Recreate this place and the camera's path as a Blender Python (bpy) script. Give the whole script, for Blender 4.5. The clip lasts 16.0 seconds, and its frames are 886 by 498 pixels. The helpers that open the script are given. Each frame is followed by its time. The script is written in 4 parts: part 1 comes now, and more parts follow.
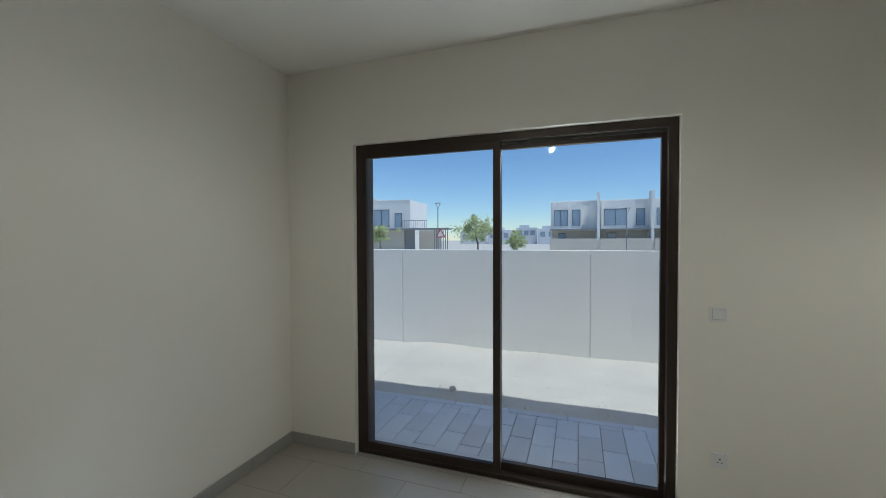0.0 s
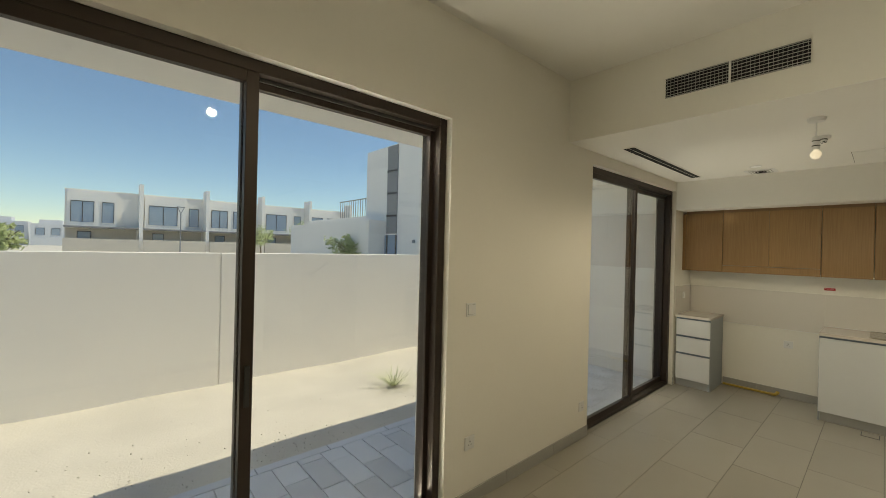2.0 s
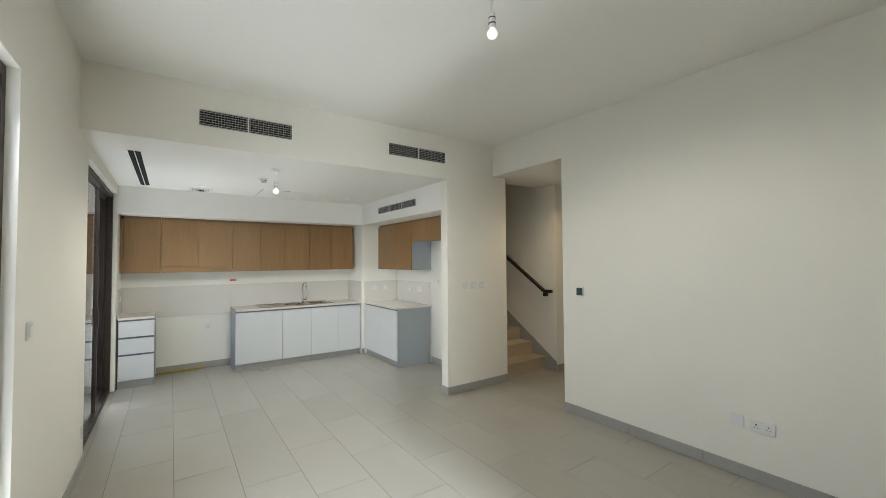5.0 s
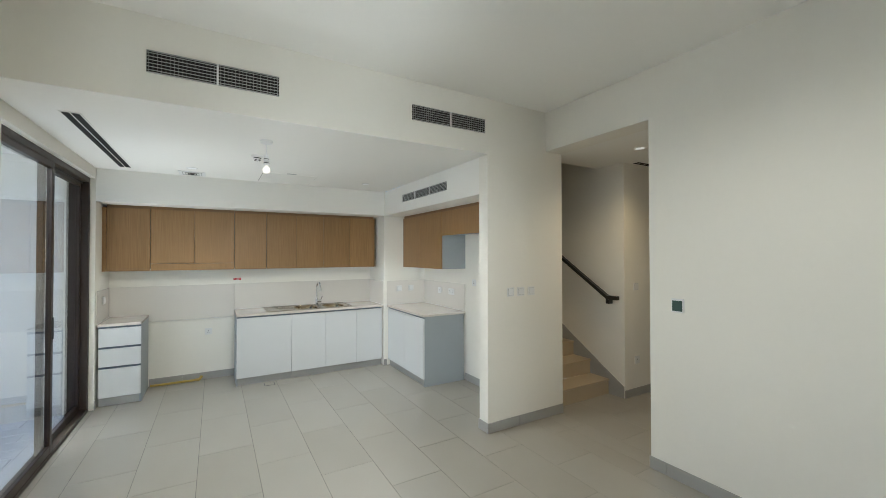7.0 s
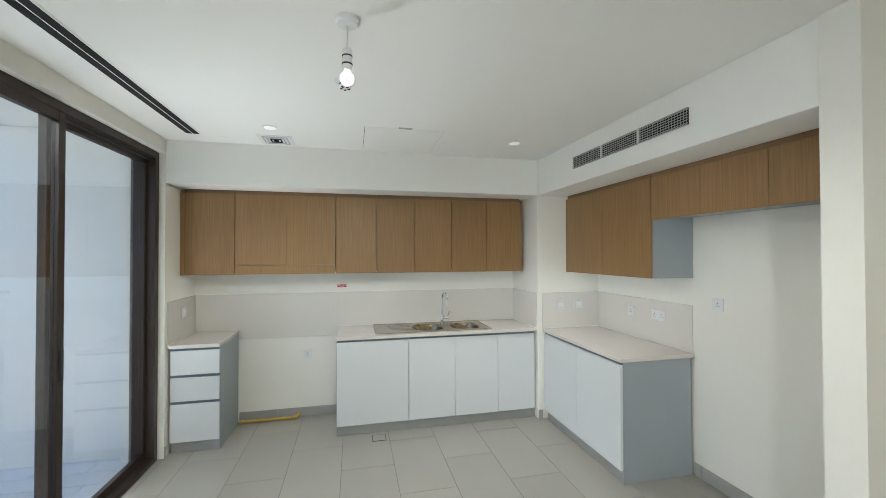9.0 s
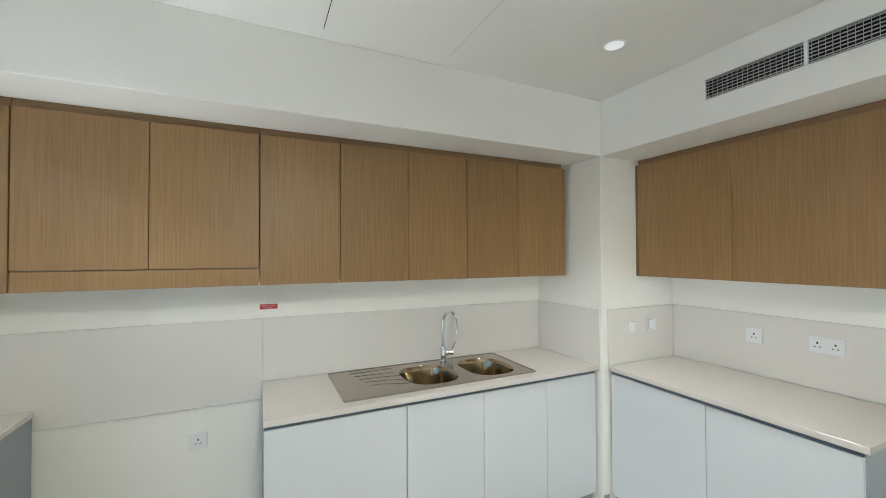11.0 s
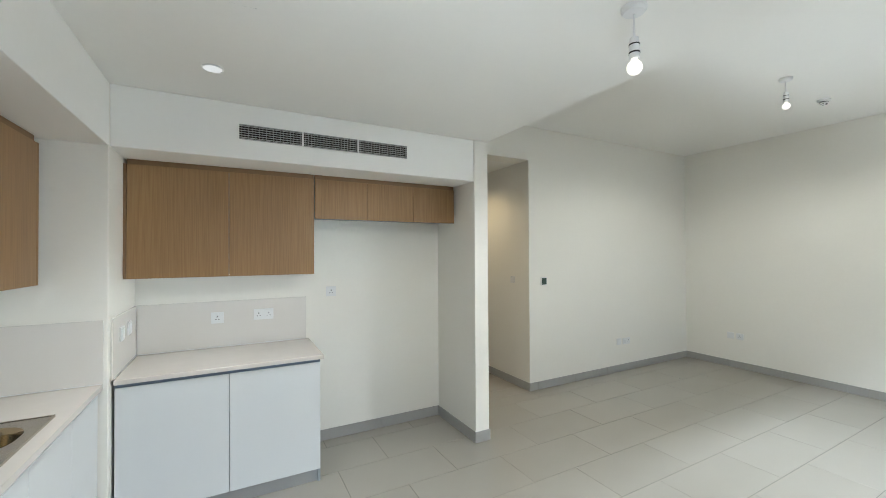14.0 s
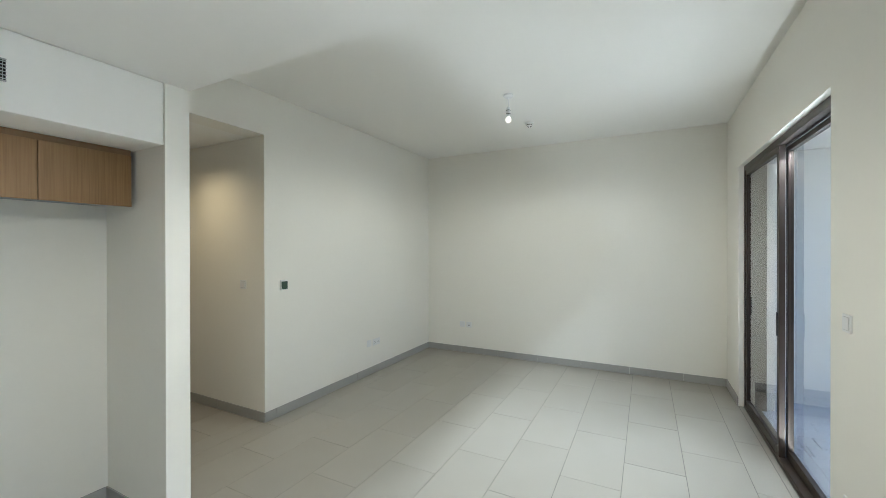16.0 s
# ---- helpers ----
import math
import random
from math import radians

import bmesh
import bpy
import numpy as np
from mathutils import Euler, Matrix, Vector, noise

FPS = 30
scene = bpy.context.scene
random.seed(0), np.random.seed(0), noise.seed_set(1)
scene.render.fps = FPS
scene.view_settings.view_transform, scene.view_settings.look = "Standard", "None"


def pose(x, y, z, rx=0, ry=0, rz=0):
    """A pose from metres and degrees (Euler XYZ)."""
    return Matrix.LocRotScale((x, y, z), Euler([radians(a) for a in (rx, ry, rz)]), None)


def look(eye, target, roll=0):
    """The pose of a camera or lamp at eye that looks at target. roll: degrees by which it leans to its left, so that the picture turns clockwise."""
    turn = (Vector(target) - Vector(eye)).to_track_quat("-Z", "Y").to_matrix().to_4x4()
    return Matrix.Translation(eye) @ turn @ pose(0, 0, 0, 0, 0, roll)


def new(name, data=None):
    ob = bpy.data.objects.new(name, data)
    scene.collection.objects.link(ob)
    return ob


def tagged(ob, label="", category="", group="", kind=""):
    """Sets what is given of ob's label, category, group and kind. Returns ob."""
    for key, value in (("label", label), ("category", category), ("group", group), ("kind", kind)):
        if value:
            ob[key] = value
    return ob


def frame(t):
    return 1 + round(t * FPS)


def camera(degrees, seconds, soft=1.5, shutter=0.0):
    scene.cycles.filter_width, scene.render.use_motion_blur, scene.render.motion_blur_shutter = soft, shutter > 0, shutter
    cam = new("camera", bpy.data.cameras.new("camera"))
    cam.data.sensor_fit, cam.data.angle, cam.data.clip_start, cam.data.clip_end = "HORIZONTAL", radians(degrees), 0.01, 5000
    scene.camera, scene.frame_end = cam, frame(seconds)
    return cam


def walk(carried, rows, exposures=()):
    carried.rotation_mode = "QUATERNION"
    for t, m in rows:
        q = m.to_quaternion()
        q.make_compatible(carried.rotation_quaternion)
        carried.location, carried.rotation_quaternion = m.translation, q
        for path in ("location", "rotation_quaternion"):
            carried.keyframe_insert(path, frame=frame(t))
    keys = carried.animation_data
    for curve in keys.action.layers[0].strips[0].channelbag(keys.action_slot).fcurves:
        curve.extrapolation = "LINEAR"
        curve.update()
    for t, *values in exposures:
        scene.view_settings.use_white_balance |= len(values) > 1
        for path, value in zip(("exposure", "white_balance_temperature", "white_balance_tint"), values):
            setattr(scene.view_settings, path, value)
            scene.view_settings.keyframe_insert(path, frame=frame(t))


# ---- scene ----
cam = camera(97.1, 16.0, soft=0.85)
PATH = [
    (0, (0.292, -0.169, 1.726), (-0.361, 1.721, 1.678), -0.2),
    (0.5, (-0.022, 0.013, 1.707), (-0.217, 2.003, 1.661), 0.1),
    (1, (-0.289, 0.206, 1.666), (-0.037, 2.19, 1.64), 0.7),
    (1.5, (-0.573, 0.426, 1.692), (0.204, 2.269, 1.655), 1.5),
    (2, (-0.755, 0.754, 1.673), (0.57, 2.253, 1.67), 1.4),
    (2.5, (-0.933, 1.079, 1.651), (0.835, 2.014, 1.674), 1.0),
    (3, (-0.995, 1.378, 1.627), (0.972, 1.735, 1.668), 0.4),
    (3.5, (-1.16, 1.63, 1.644), (0.828, 1.414, 1.677), 0.2),
    (4, (-1.382, 1.874, 1.664), (0.471, 1.122, 1.701), 0.2),
    (4.5, (-1.654, 2.01, 1.599), (-0.013, 0.868, 1.659), -0.4),
    (7, (-0.715, 1.433, 1.658), (1.013, 0.425, 1.684), -0.1),
    (7.5, (-0.247, 1.248, 1.666), (1.629, 0.555, 1.686), -0.1),
    (8, (0.225, 1.079, 1.686), (2.171, 0.619, 1.694), -0.3),
    (10.5, (2.56, 1.036, 1.572), (4.504, 0.57, 1.63), 0.0),
    (11, (2.968, 1.213, 1.608), (4.778, 0.362, 1.639), -0.2),
    (11.5, (3.312, 1.308, 1.615), (4.904, 0.098, 1.631), -0.7),
    (12, (3.695, 1.504, 1.585), (4.945, -0.057, 1.615), -0.3),
    (12.5, (3.923, 1.625, 1.587), (4.717, -0.211, 1.613), -0.3),
    (13, (4.044, 1.771, 1.618), (4.309, -0.211, 1.631), -0.3),
    (13.5, (4.087, 1.913, 1.611), (3.783, -0.063, 1.633), -0.4),
    (14, (4.181, 2.064, 1.62), (3.232, 0.304, 1.641), -0.3),
    (14.5, (4.217, 2.1, 1.62), (2.829, 0.66, 1.636), -0.4),
    (15, (4.159, 2.047, 1.635), (2.506, 0.92, 1.642), -0.2),
    (15.5, (3.928, 1.93, 1.588), (2.17, 0.976, 1.601), -0.6),
    (16, (3.609, 1.685, 1.643), (1.832, 0.765, 1.637), -0.1),
]
EXPOSURES = [
    (0.0, -0.34, 5800, 4), (0.5, -0.41, 5850, 4), (1.0, -0.40, 6600, 2), (1.5, -0.26, 7600, 4), (2.5, 0.0, 8100, 0),
    (3.0, 0.15, 7500, 3), (3.5, 0.33, 7600, 8), (4.0, 0.42, 6100, 3), (4.5, 0.64, 5950, 5), (8.0, 0.77, 5750, 3), (10.5, 0.81, 5800, 3),
    (12.5, 0.97, 5750, 5), (14.5, 0.88, 5650, 3), (16.0, 0.80, 5600, 2)]
walk(cam, [(t, look(eye, target, roll)) for t, eye, target, roll in PATH], EXPOSURES)

# ---- world, sun and lamps ----
SUN_DIR = Vector((0.43, -0.125, 1.0)).normalized()
world = bpy.data.worlds.new("sky")
scene.world = world
world.use_nodes = True
wn = world.node_tree
sky = wn.nodes.new("ShaderNodeTexSky")
sky.sky_type = "NISHITA"
sky.sun_disc = False
sky.sun_elevation = math.asin(SUN_DIR.z)
sky.sun_rotation = math.atan2(SUN_DIR.x, SUN_DIR.y)
sky.air_density = 1.0
sky.dust_density = 0.0
sky.ozone_density = 7.0
wn.links.new(sky.outputs["Color"], wn.nodes["Background"].inputs["Color"])
wn.nodes["Background"].inputs["Strength"].default_value = 0.15


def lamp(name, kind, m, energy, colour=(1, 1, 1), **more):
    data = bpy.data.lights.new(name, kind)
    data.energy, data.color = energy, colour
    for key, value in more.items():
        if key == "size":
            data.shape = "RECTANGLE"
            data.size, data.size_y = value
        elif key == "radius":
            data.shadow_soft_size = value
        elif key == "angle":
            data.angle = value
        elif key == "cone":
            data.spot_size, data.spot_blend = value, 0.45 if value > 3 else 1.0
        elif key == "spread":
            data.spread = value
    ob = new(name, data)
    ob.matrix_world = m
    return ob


lamp("sun", "SUN", look((0, 0, 30), Vector((0, 0, 30)) - SUN_DIR), 3.8, (1.0, 0.955, 0.89), angle=radians(0.5))
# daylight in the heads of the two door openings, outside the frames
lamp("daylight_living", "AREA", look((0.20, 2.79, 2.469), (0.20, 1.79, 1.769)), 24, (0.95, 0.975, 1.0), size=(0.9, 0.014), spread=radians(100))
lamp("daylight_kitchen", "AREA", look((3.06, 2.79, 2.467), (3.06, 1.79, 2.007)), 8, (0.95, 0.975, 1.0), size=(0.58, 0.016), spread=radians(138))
# daylight from the sunlit boundary wall, in the outer reveal of the living room door
lamp("daylight_reveal", "AREA", look((-1.382, 2.80, 1.25), (-0.382, 1.80, 1.30)), 11, (1.0, 0.985, 0.95), size=(0.014, 2.1), spread=radians(62))
# daylight thrown up by the sunlit ground, in the thresholds of the two door openings
lamp("ground_bounce_living", "AREA", look((0.27, 2.76, 0.006), (0.27, 1.76, 1.206)), 8.5, (1.0, 0.985, 0.95), size=(0.9, 0.012), spread=radians(120))
lamp("ground_bounce_kitchen", "AREA", look((4.10, 2.76, 0.006), (3.95, 1.76, 1.206)), 8.5, (1.0, 0.985, 0.95), size=(0.6, 0.012), spread=radians(98))

# ---- plan ----
YN, YS, XW, XE, H = 2.54, -1.50, -2.02, 5.41, 3.11
XB, ZK = 2.215, 2.59
W1 = (-1.395, 0.875, 2.478)
W2 = (2.63, 4.785, 2.478)
YOUT = 2.84
YPS = -1.727
GROUND = -0.10


# ---- materials ----
def mat(name, colour, rough=0.5, metal=0.0, vary=0.06, scale=3.0, fine=60.0, bump=0.0, bump_scale=120.0, rnd=0.0, coat=0.0, spec=0.5, stretch=(1, 1, 1), grain=0.0, grain_col=None, rvar=0.2):
    m = bpy.data.materials.new(name)
    m.use_nodes = True
    t = m.node_tree
    p = t.nodes["Principled BSDF"]
    p.inputs["Roughness"].default_value = rough
    p.inputs["Metallic"].default_value = metal
    p.inputs["Specular IOR Level"].default_value = spec
    p.inputs["Coat Weight"].default_value = coat
    co = t.nodes.new("ShaderNodeTexCoord")
    mp = t.nodes.new("ShaderNodeMapping")
    mp.inputs["Scale"].default_value = stretch
    t.links.new(co.outputs["Object"], mp.inputs["Vector"])

    def tex(sc, detail):
        n = t.nodes.new("ShaderNodeTexNoise")
        n.inputs["Scale"].default_value = sc
        n.inputs["Detail"].default_value = detail
        t.links.new(mp.outputs["Vector"], n.inputs["Vector"])
        return n.outputs["Fac"]

    def math_node(op, a, b):
        n = t.nodes.new("ShaderNodeMath")
        n.operation = op
        for k, v in ((0, a), (1, b)):
            if isinstance(v, (int, float)):
                n.inputs[k].default_value = v
            else:
                t.links.new(v, n.inputs[k])
        return n.outputs[0]

    big, small = tex(scale, 3), tex(fine, 4)
    f = math_node("ADD", math_node("MULTIPLY", big, 0.6), math_node("MULTIPLY", small, 0.4))
    f = math_node("SUBTRACT", f, 0.5)
    f = math_node("MULTIPLY", f, 2.6 * vary)
    f = math_node("ADD", f, 1.0)
    if rnd:
        info = t.nodes.new("ShaderNodeObjectInfo")
        r = math_node("MULTIPLY", math_node("SUBTRACT", info.outputs["Random"], 0.5), 2 * rnd)
        f = math_node("ADD", f, r)
    mix = t.nodes.new("ShaderNodeVectorMath")
    mix.operation = "SCALE"
    if grain:
        ramp = t.nodes.new("ShaderNodeMix")
        ramp.data_type = "RGBA"
        ramp.inputs["A"].default_value = (*colour, 1)
        ramp.inputs["B"].default_value = (*grain_col, 1)
        g = tex(grain, 6)
        g2 = math_node("MULTIPLY", math_node("SUBTRACT", g, 0.38), 3.2)
        clamp = t.nodes.new("ShaderNodeClamp")
        t.links.new(g2, clamp.inputs["Value"])
        t.links.new(clamp.outputs[0], ramp.inputs["Factor"])
        t.links.new(ramp.outputs["Result"], mix.inputs[0])
    else:
        mix.inputs[0].default_value = colour
    t.links.new(f, mix.inputs["Scale"])
    t.links.new(mix.outputs[0], p.inputs["Base Color"])
    rr = math_node("ADD", math_node("MULTIPLY", math_node("SUBTRACT", big, 0.5), rvar * rough), rough)
    t.links.new(rr, p.inputs["Roughness"])
    if bump:
        b = t.nodes.new("ShaderNodeBump")
        b.inputs["Strength"].default_value = bump
        b.inputs["Distance"].default_value = 0.004
        t.links.new(tex(bump_scale, 3), b.inputs["Height"])
        t.links.new(b.outputs["Normal"], p.inputs["Normal"])
    return m


def glow(name, colour, strength):
    m = bpy.data.materials.new(name)
    m.use_nodes = True
    p = m.node_tree.nodes["Principled BSDF"]
    p.inputs["Base Color"].default_value = (0.8, 0.8, 0.8, 1)
    p.inputs["Emission Color"].default_value = (*colour, 1)
    p.inputs["Emission Strength"].default_value = strength
    return m


def glass(name, tint, rough=0.0):
    m = bpy.data.materials.new(name)
    m.use_nodes = True
    p = m.node_tree.nodes["Principled BSDF"]
    p.inputs["Base Color"].default_value = (*tint, 1)
    p.inputs["Roughness"].default_value = rough
    p.inputs["Transmission Weight"].default_value = 1.0
    p.inputs["IOR"].default_value = 1.45
    return m


PAINT = mat("wall_paint", (0.85, 0.825, 0.755), 0.62, vary=0.025, scale=0.9, fine=35, bump=0.05, bump_scale=260)
CEIL = mat("ceiling_paint", (0.88, 0.865, 0.82), 0.7, vary=0.02, scale=0.8, fine=30, bump=0.03, bump_scale=220)
TILE = mat("floor_tile", (0.36, 0.335, 0.295), 0.24, vary=0.05, scale=2.2, fine=90, bump=0.03, bump_scale=40, rnd=0.03, rvar=0.08)
GROUT = mat("grout", (0.15, 0.14, 0.125), 0.9, vary=0.2, scale=6)
SKIRT = mat("skirting_tile", (0.36, 0.35, 0.33), 0.4, vary=0.05, rnd=0.02)
STEP = mat("stair_tile", (0.46, 0.37, 0.25), 0.4, vary=0.06)
FRAME = mat("bronze_aluminium", (0.040, 0.027, 0.020), 0.42, metal=0.35, vary=0.12, fine=200, bump=0.02, bump_scale=400)
FRAME2 = mat("dark_grey_aluminium", (0.075, 0.075, 0.075), 0.6, metal=0.3, vary=0.1, fine=200)
PANE = glass("window_glass", (0.97, 0.985, 0.985))
WOOD = mat("oak_laminate", (0.312, 0.182, 0.073), 0.40, vary=0.16, scale=0.35, fine=8, stretch=(16, 16, 0.45), grain=7.0, grain_col=(0.250, 0.140, 0.054), bump=0.015, bump_scale=30, rnd=0.05)
WOOD_EDGE = mat("oak_edge", (0.22, 0.13, 0.06), 0.5, vary=0.1, stretch=(10, 10, 0.6))
LACQUER = mat("white_lacquer", (0.68, 0.69, 0.69), 0.38, vary=0.012, scale=1.5, rvar=0.03)
CARCASS = mat("grey_carcass", (0.33, 0.36, 0.38), 0.5, vary=0.03)
CHANNEL = mat("grip_channel", (0.16, 0.19, 0.23), 0.35, metal=0.8, vary=0.05)
PLINTH = mat("plinth_aluminium", (0.42, 0.42, 0.41), 0.4, metal=0.5, vary=0.05)
QUARTZ = mat("quartz_worktop", (0.66, 0.61, 0.555), 0.22, vary=0.03, scale=9, fine=260)
SPLASH = mat("splashback", (0.73, 0.695, 0.645), 0.2, vary=0.015, scale=2)
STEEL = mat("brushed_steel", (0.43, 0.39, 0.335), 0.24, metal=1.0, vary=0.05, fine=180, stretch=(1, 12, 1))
# sink steel for the bowls, their dark golden reflections put into the colour
BOWL_REFLECTION = mat("bowl_steel_reflection", (0.36, 0.29, 0.19), 0.13, metal=1.0, vary=0.03, fine=20, rvar=0.05)
CHROME = mat("chrome", (0.80, 0.81, 0.82), 0.06, metal=1.0, vary=0.02)
PLASTIC = mat("white_plastic", (0.78, 0.78, 0.77), 0.35, vary=0.01)
PLASTIC_GREY = mat("grey_plastic", (0.42, 0.42, 0.41), 0.5, vary=0.02)
DARK = mat("dark_plastic", (0.025, 0.025, 0.025), 0.5, vary=0.1)
VENT = mat("vent_aluminium", (0.50, 0.50, 0.48), 0.5, metal=0.3, vary=0.04)
# black that stands for the shade inside vents; no ducts are modelled
VENT_SHADE = mat("vent_shade_black", (0.012, 0.012, 0.012), 0.9, vary=0.1)
RED = mat("red_sign", (0.45, 0.012, 0.02), 0.4, vary=0.03)
SIGN_WHITE = mat("sign_white", (0.8, 0.75, 0.75), 0.5)
SCREEN = mat("thermostat_screen", (0.06, 0.10, 0.085), 0.12, vary=0.05)
RAIL = mat("rail_paint", (0.018, 0.017, 0.017), 0.35, vary=0.1)
YELLOW = mat("yellow_gas_pipe", (0.48, 0.33, 0.06), 0.45, vary=0.12)
BRASS = mat("brass", (0.45, 0.32, 0.12), 0.35, metal=1.0)
SAND = mat("sand", (0.56, 0.53, 0.47), 0.95, vary=0.22, scale=1.8, fine=38, bump=1.0, bump_scale=55)
PAVER = mat("concrete_paver", (0.60, 0.635, 0.69), 0.85, vary=0.10, scale=4, fine=90, bump=0.25, bump_scale=180, rnd=0.10)
RENDER_WALL = mat("boundary_render", (0.85, 0.83, 0.79), 0.85, vary=0.03, scale=0.8, fine=50, bump=0.12, bump_scale=160)
FACADE = mat("facade_render", (0.83, 0.815, 0.78), 0.85, vary=0.025, scale=0.5, fine=20, bump=0.06, bump_scale=90)
FACADE_TAN = mat("facade_tan", (0.62, 0.57, 0.49), 0.85, vary=0.05, scale=0.6)
FACADE_GREY = mat("facade_grey", (0.26, 0.27, 0.28), 0.8, vary=0.05)
# pale blue base colour carries the reflected sky and the haze
SKY_TINT_GLASS = mat("far_glass_sky_tint", (0.28, 0.36, 0.46), 0.08, vary=0.1, scale=0.4, spec=0.9)
LEAF = mat("leaves", (0.40, 0.46, 0.21), 0.6, vary=0.25, scale=2, fine=12)
GRASS = mat("pale_grass", (0.50, 0.53, 0.31), 0.6, vary=0.2, scale=8)
RAIL_PALE = mat("pale_railing", (0.55, 0.56, 0.57), 0.5, vary=0.04)
# render with distance haze mixed into its colour: paler and bluer
HAZE_TINT = mat("haze_tinted_render", (0.66, 0.68, 0.71), 0.9, vary=0.04, scale=0.3)
BARK = mat("bark", (0.12, 0.085, 0.06), 0.9, vary=0.2)
STONE = mat("pebble", (0.48, 0.44, 0.38), 0.9, vary=0.2, scale=12)
BULB = glow("bulb_glow", (1.0, 0.85, 0.66), 0.6)
LED = glow("led_glow", (1.0, 0.95, 0.88), 0.28)
STRIP = glow("strip_glow", (1.0, 0.965, 0.91), 3.6)


# ---- building helpers ----
def box(bm, x0, x1, y0, y1, z0, z1, bevel=0.0, seg=1):
    r = bmesh.ops.create_cube(bm, size=1.0)
    m = Matrix.Translation(((x0 + x1) / 2, (y0 + y1) / 2, (z0 + z1) / 2)) @ Matrix.Diagonal((abs(x1 - x0), abs(y1 - y0), abs(z1 - z0), 1))
    bmesh.ops.transform(bm, matrix=m, verts=r["verts"])
    if bevel:
        es = {e for v in r["verts"] for e in v.link_edges}
        bmesh.ops.bevel(bm, geom=list(es), offset=bevel, segments=seg, affect="EDGES", profile=0.6)
    return bm


def cyl(bm, x, y, z0, z1, r0, r1=None, n=20, axis="z"):
    r1 = r0 if r1 is None else r1
    r = bmesh.ops.create_cone(bm, cap_ends=True, segments=n, radius1=r0, radius2=r1, depth=1.0)
    m = Matrix.Translation((0, 0, 0.5))
    m = Matrix.Diagonal((1, 1, z1 - z0, 1)) @ m
    if axis == "x":
        m = Matrix.Translation((z0, x, y)) @ pose(0, 0, 0, 0, 90, 0) @ m
    elif axis == "y":
        m = Matrix.Translation((x, z0, y)) @ pose(0, 0, 0, -90, 0, 0) @ m
    else:
        m = Matrix.Translation((x, y, z0)) @ m
    bmesh.ops.transform(bm, matrix=m, verts=r["verts"])
    return bm


def lathe(bm, profile, x=0, y=0, z=0, n=24):
    rings = []
    for r, h in profile:
        rings.append([bm.verts.new((x + r * math.cos(2 * math.pi * k / n), y + r * math.sin(2 * math.pi * k / n), z + h)) for k in range(n)])
    for a, b in zip(rings, rings[1:]):
        for k in range(n):
            bm.faces.new((a[k], a[(k + 1) % n], b[(k + 1) % n], b[k]))
    bm.faces.new(rings[0][::-1])
    bm.faces.new(rings[-1])
    return bm


def tube(bm, pts, r, n=12):
    pts = [Vector(p) for p in pts]
    rings = []
    side = None
    for i, p in enumerate(pts):
        d = (pts[min(i + 1, len(pts) - 1)] - pts[max(i - 1, 0)]).normalized()
        if side is None:
            side = d.cross(Vector((0.31, 0.2, 0.93))).normalized()
        side = (side - d * side.dot(d)).normalized()
        up = d.cross(side)
        rings.append([bm.verts.new(p + r * (math.cos(2 * math.pi * k / n) * side + math.sin(2 * math.pi * k / n) * up)) for k in range(n)])
    for a, b in zip(rings, rings[1:]):
        for k in range(n):
            bm.faces.new((a[k], a[(k + 1) % n], b[(k + 1) % n], b[k]))
    bm.faces.new(rings[0][::-1])
    bm.faces.new(rings[-1])
    return bm


def mesh_of(name, bm, material, smooth=False):
    bmesh.ops.recalc_face_normals(bm, faces=bm.faces)
    me = bpy.data.meshes.new(name)
    bm.to_mesh(me)
    bm.free()
    me.materials.append(material)
    if smooth:
        for p in me.polygons:
            p.use_smooth = True
        me.set_sharp_from_angle(angle=radians(38))
    return me


def part(name, bm, material, parent, label="", smooth=False):
    ob = new(name, mesh_of(name, bm, material, smooth))
    ob.parent = parent
    if label:
        tagged(ob, label)
    return ob


def thing(name, label, category, group="", at=(0, 0, 0), rz=0):
    ob = new(name)
    ob.empty_display_size = 0.05
    ob.matrix_world = pose(*at, 0, 0, rz)
    return tagged(ob, label, category, group)


def solid(name, bm, material, label, category, kind="structure", smooth=False):
    return tagged(new(name, mesh_of(name, bm, material, smooth)), label, category, kind=kind)


def B():
    return bmesh.new()


# ---- shell of the house ----
bm = B()
box(bm, XW - 0.3, W1[0], YN, YOUT, 0, H)
box(bm, W1[1], W2[0], YN, YOUT, 0, H)
box(bm, W2[1], XE + 0.2, YN, YOUT, 0, H)
box(bm, W1[0], W1[1], YN, YOUT, W1[2], H)
box(bm, W2[0], W2[1], YN, YOUT, W2[2], H)
bmesh.ops.remove_doubles(bm, verts=bm.verts, dist=0.0005)
solid("wall_north", bm, PAINT, "off-white painted wall with two sliding door openings", "wall")
bm = box(B(), XW - 0.3, XW, YPS, YN, 0, H)
solid("wall_west", bm, PAINT, "plain off-white painted living room wall", "wall")
bm = B()
box(bm, XW, 1.112, YPS, YS, 0, H)
box(bm, 1.112, XB, YPS, YS, 2.71, H)
solid("wall_south", bm, PAINT, "off-white painted wall with tall opening to the hallway", "wall")
bm = B()
box(bm, XB, XB + 0.135, YPS, -0.757, 0, ZK + 0.004)
solid("wall_pier", bm, PAINT, "off-white pier wall between kitchen alcove and hallway", "wall")
bm = box(B(), XB, XB + 0.135, YPS, YN, ZK + 0.004, H)
solid("wall_bulkhead", bm, PAINT, "off-white bulkhead above the kitchen opening", "wall")
bm = box(B(), XB + 0.135, XE + 0.2, YPS, -1.44, 0, H)
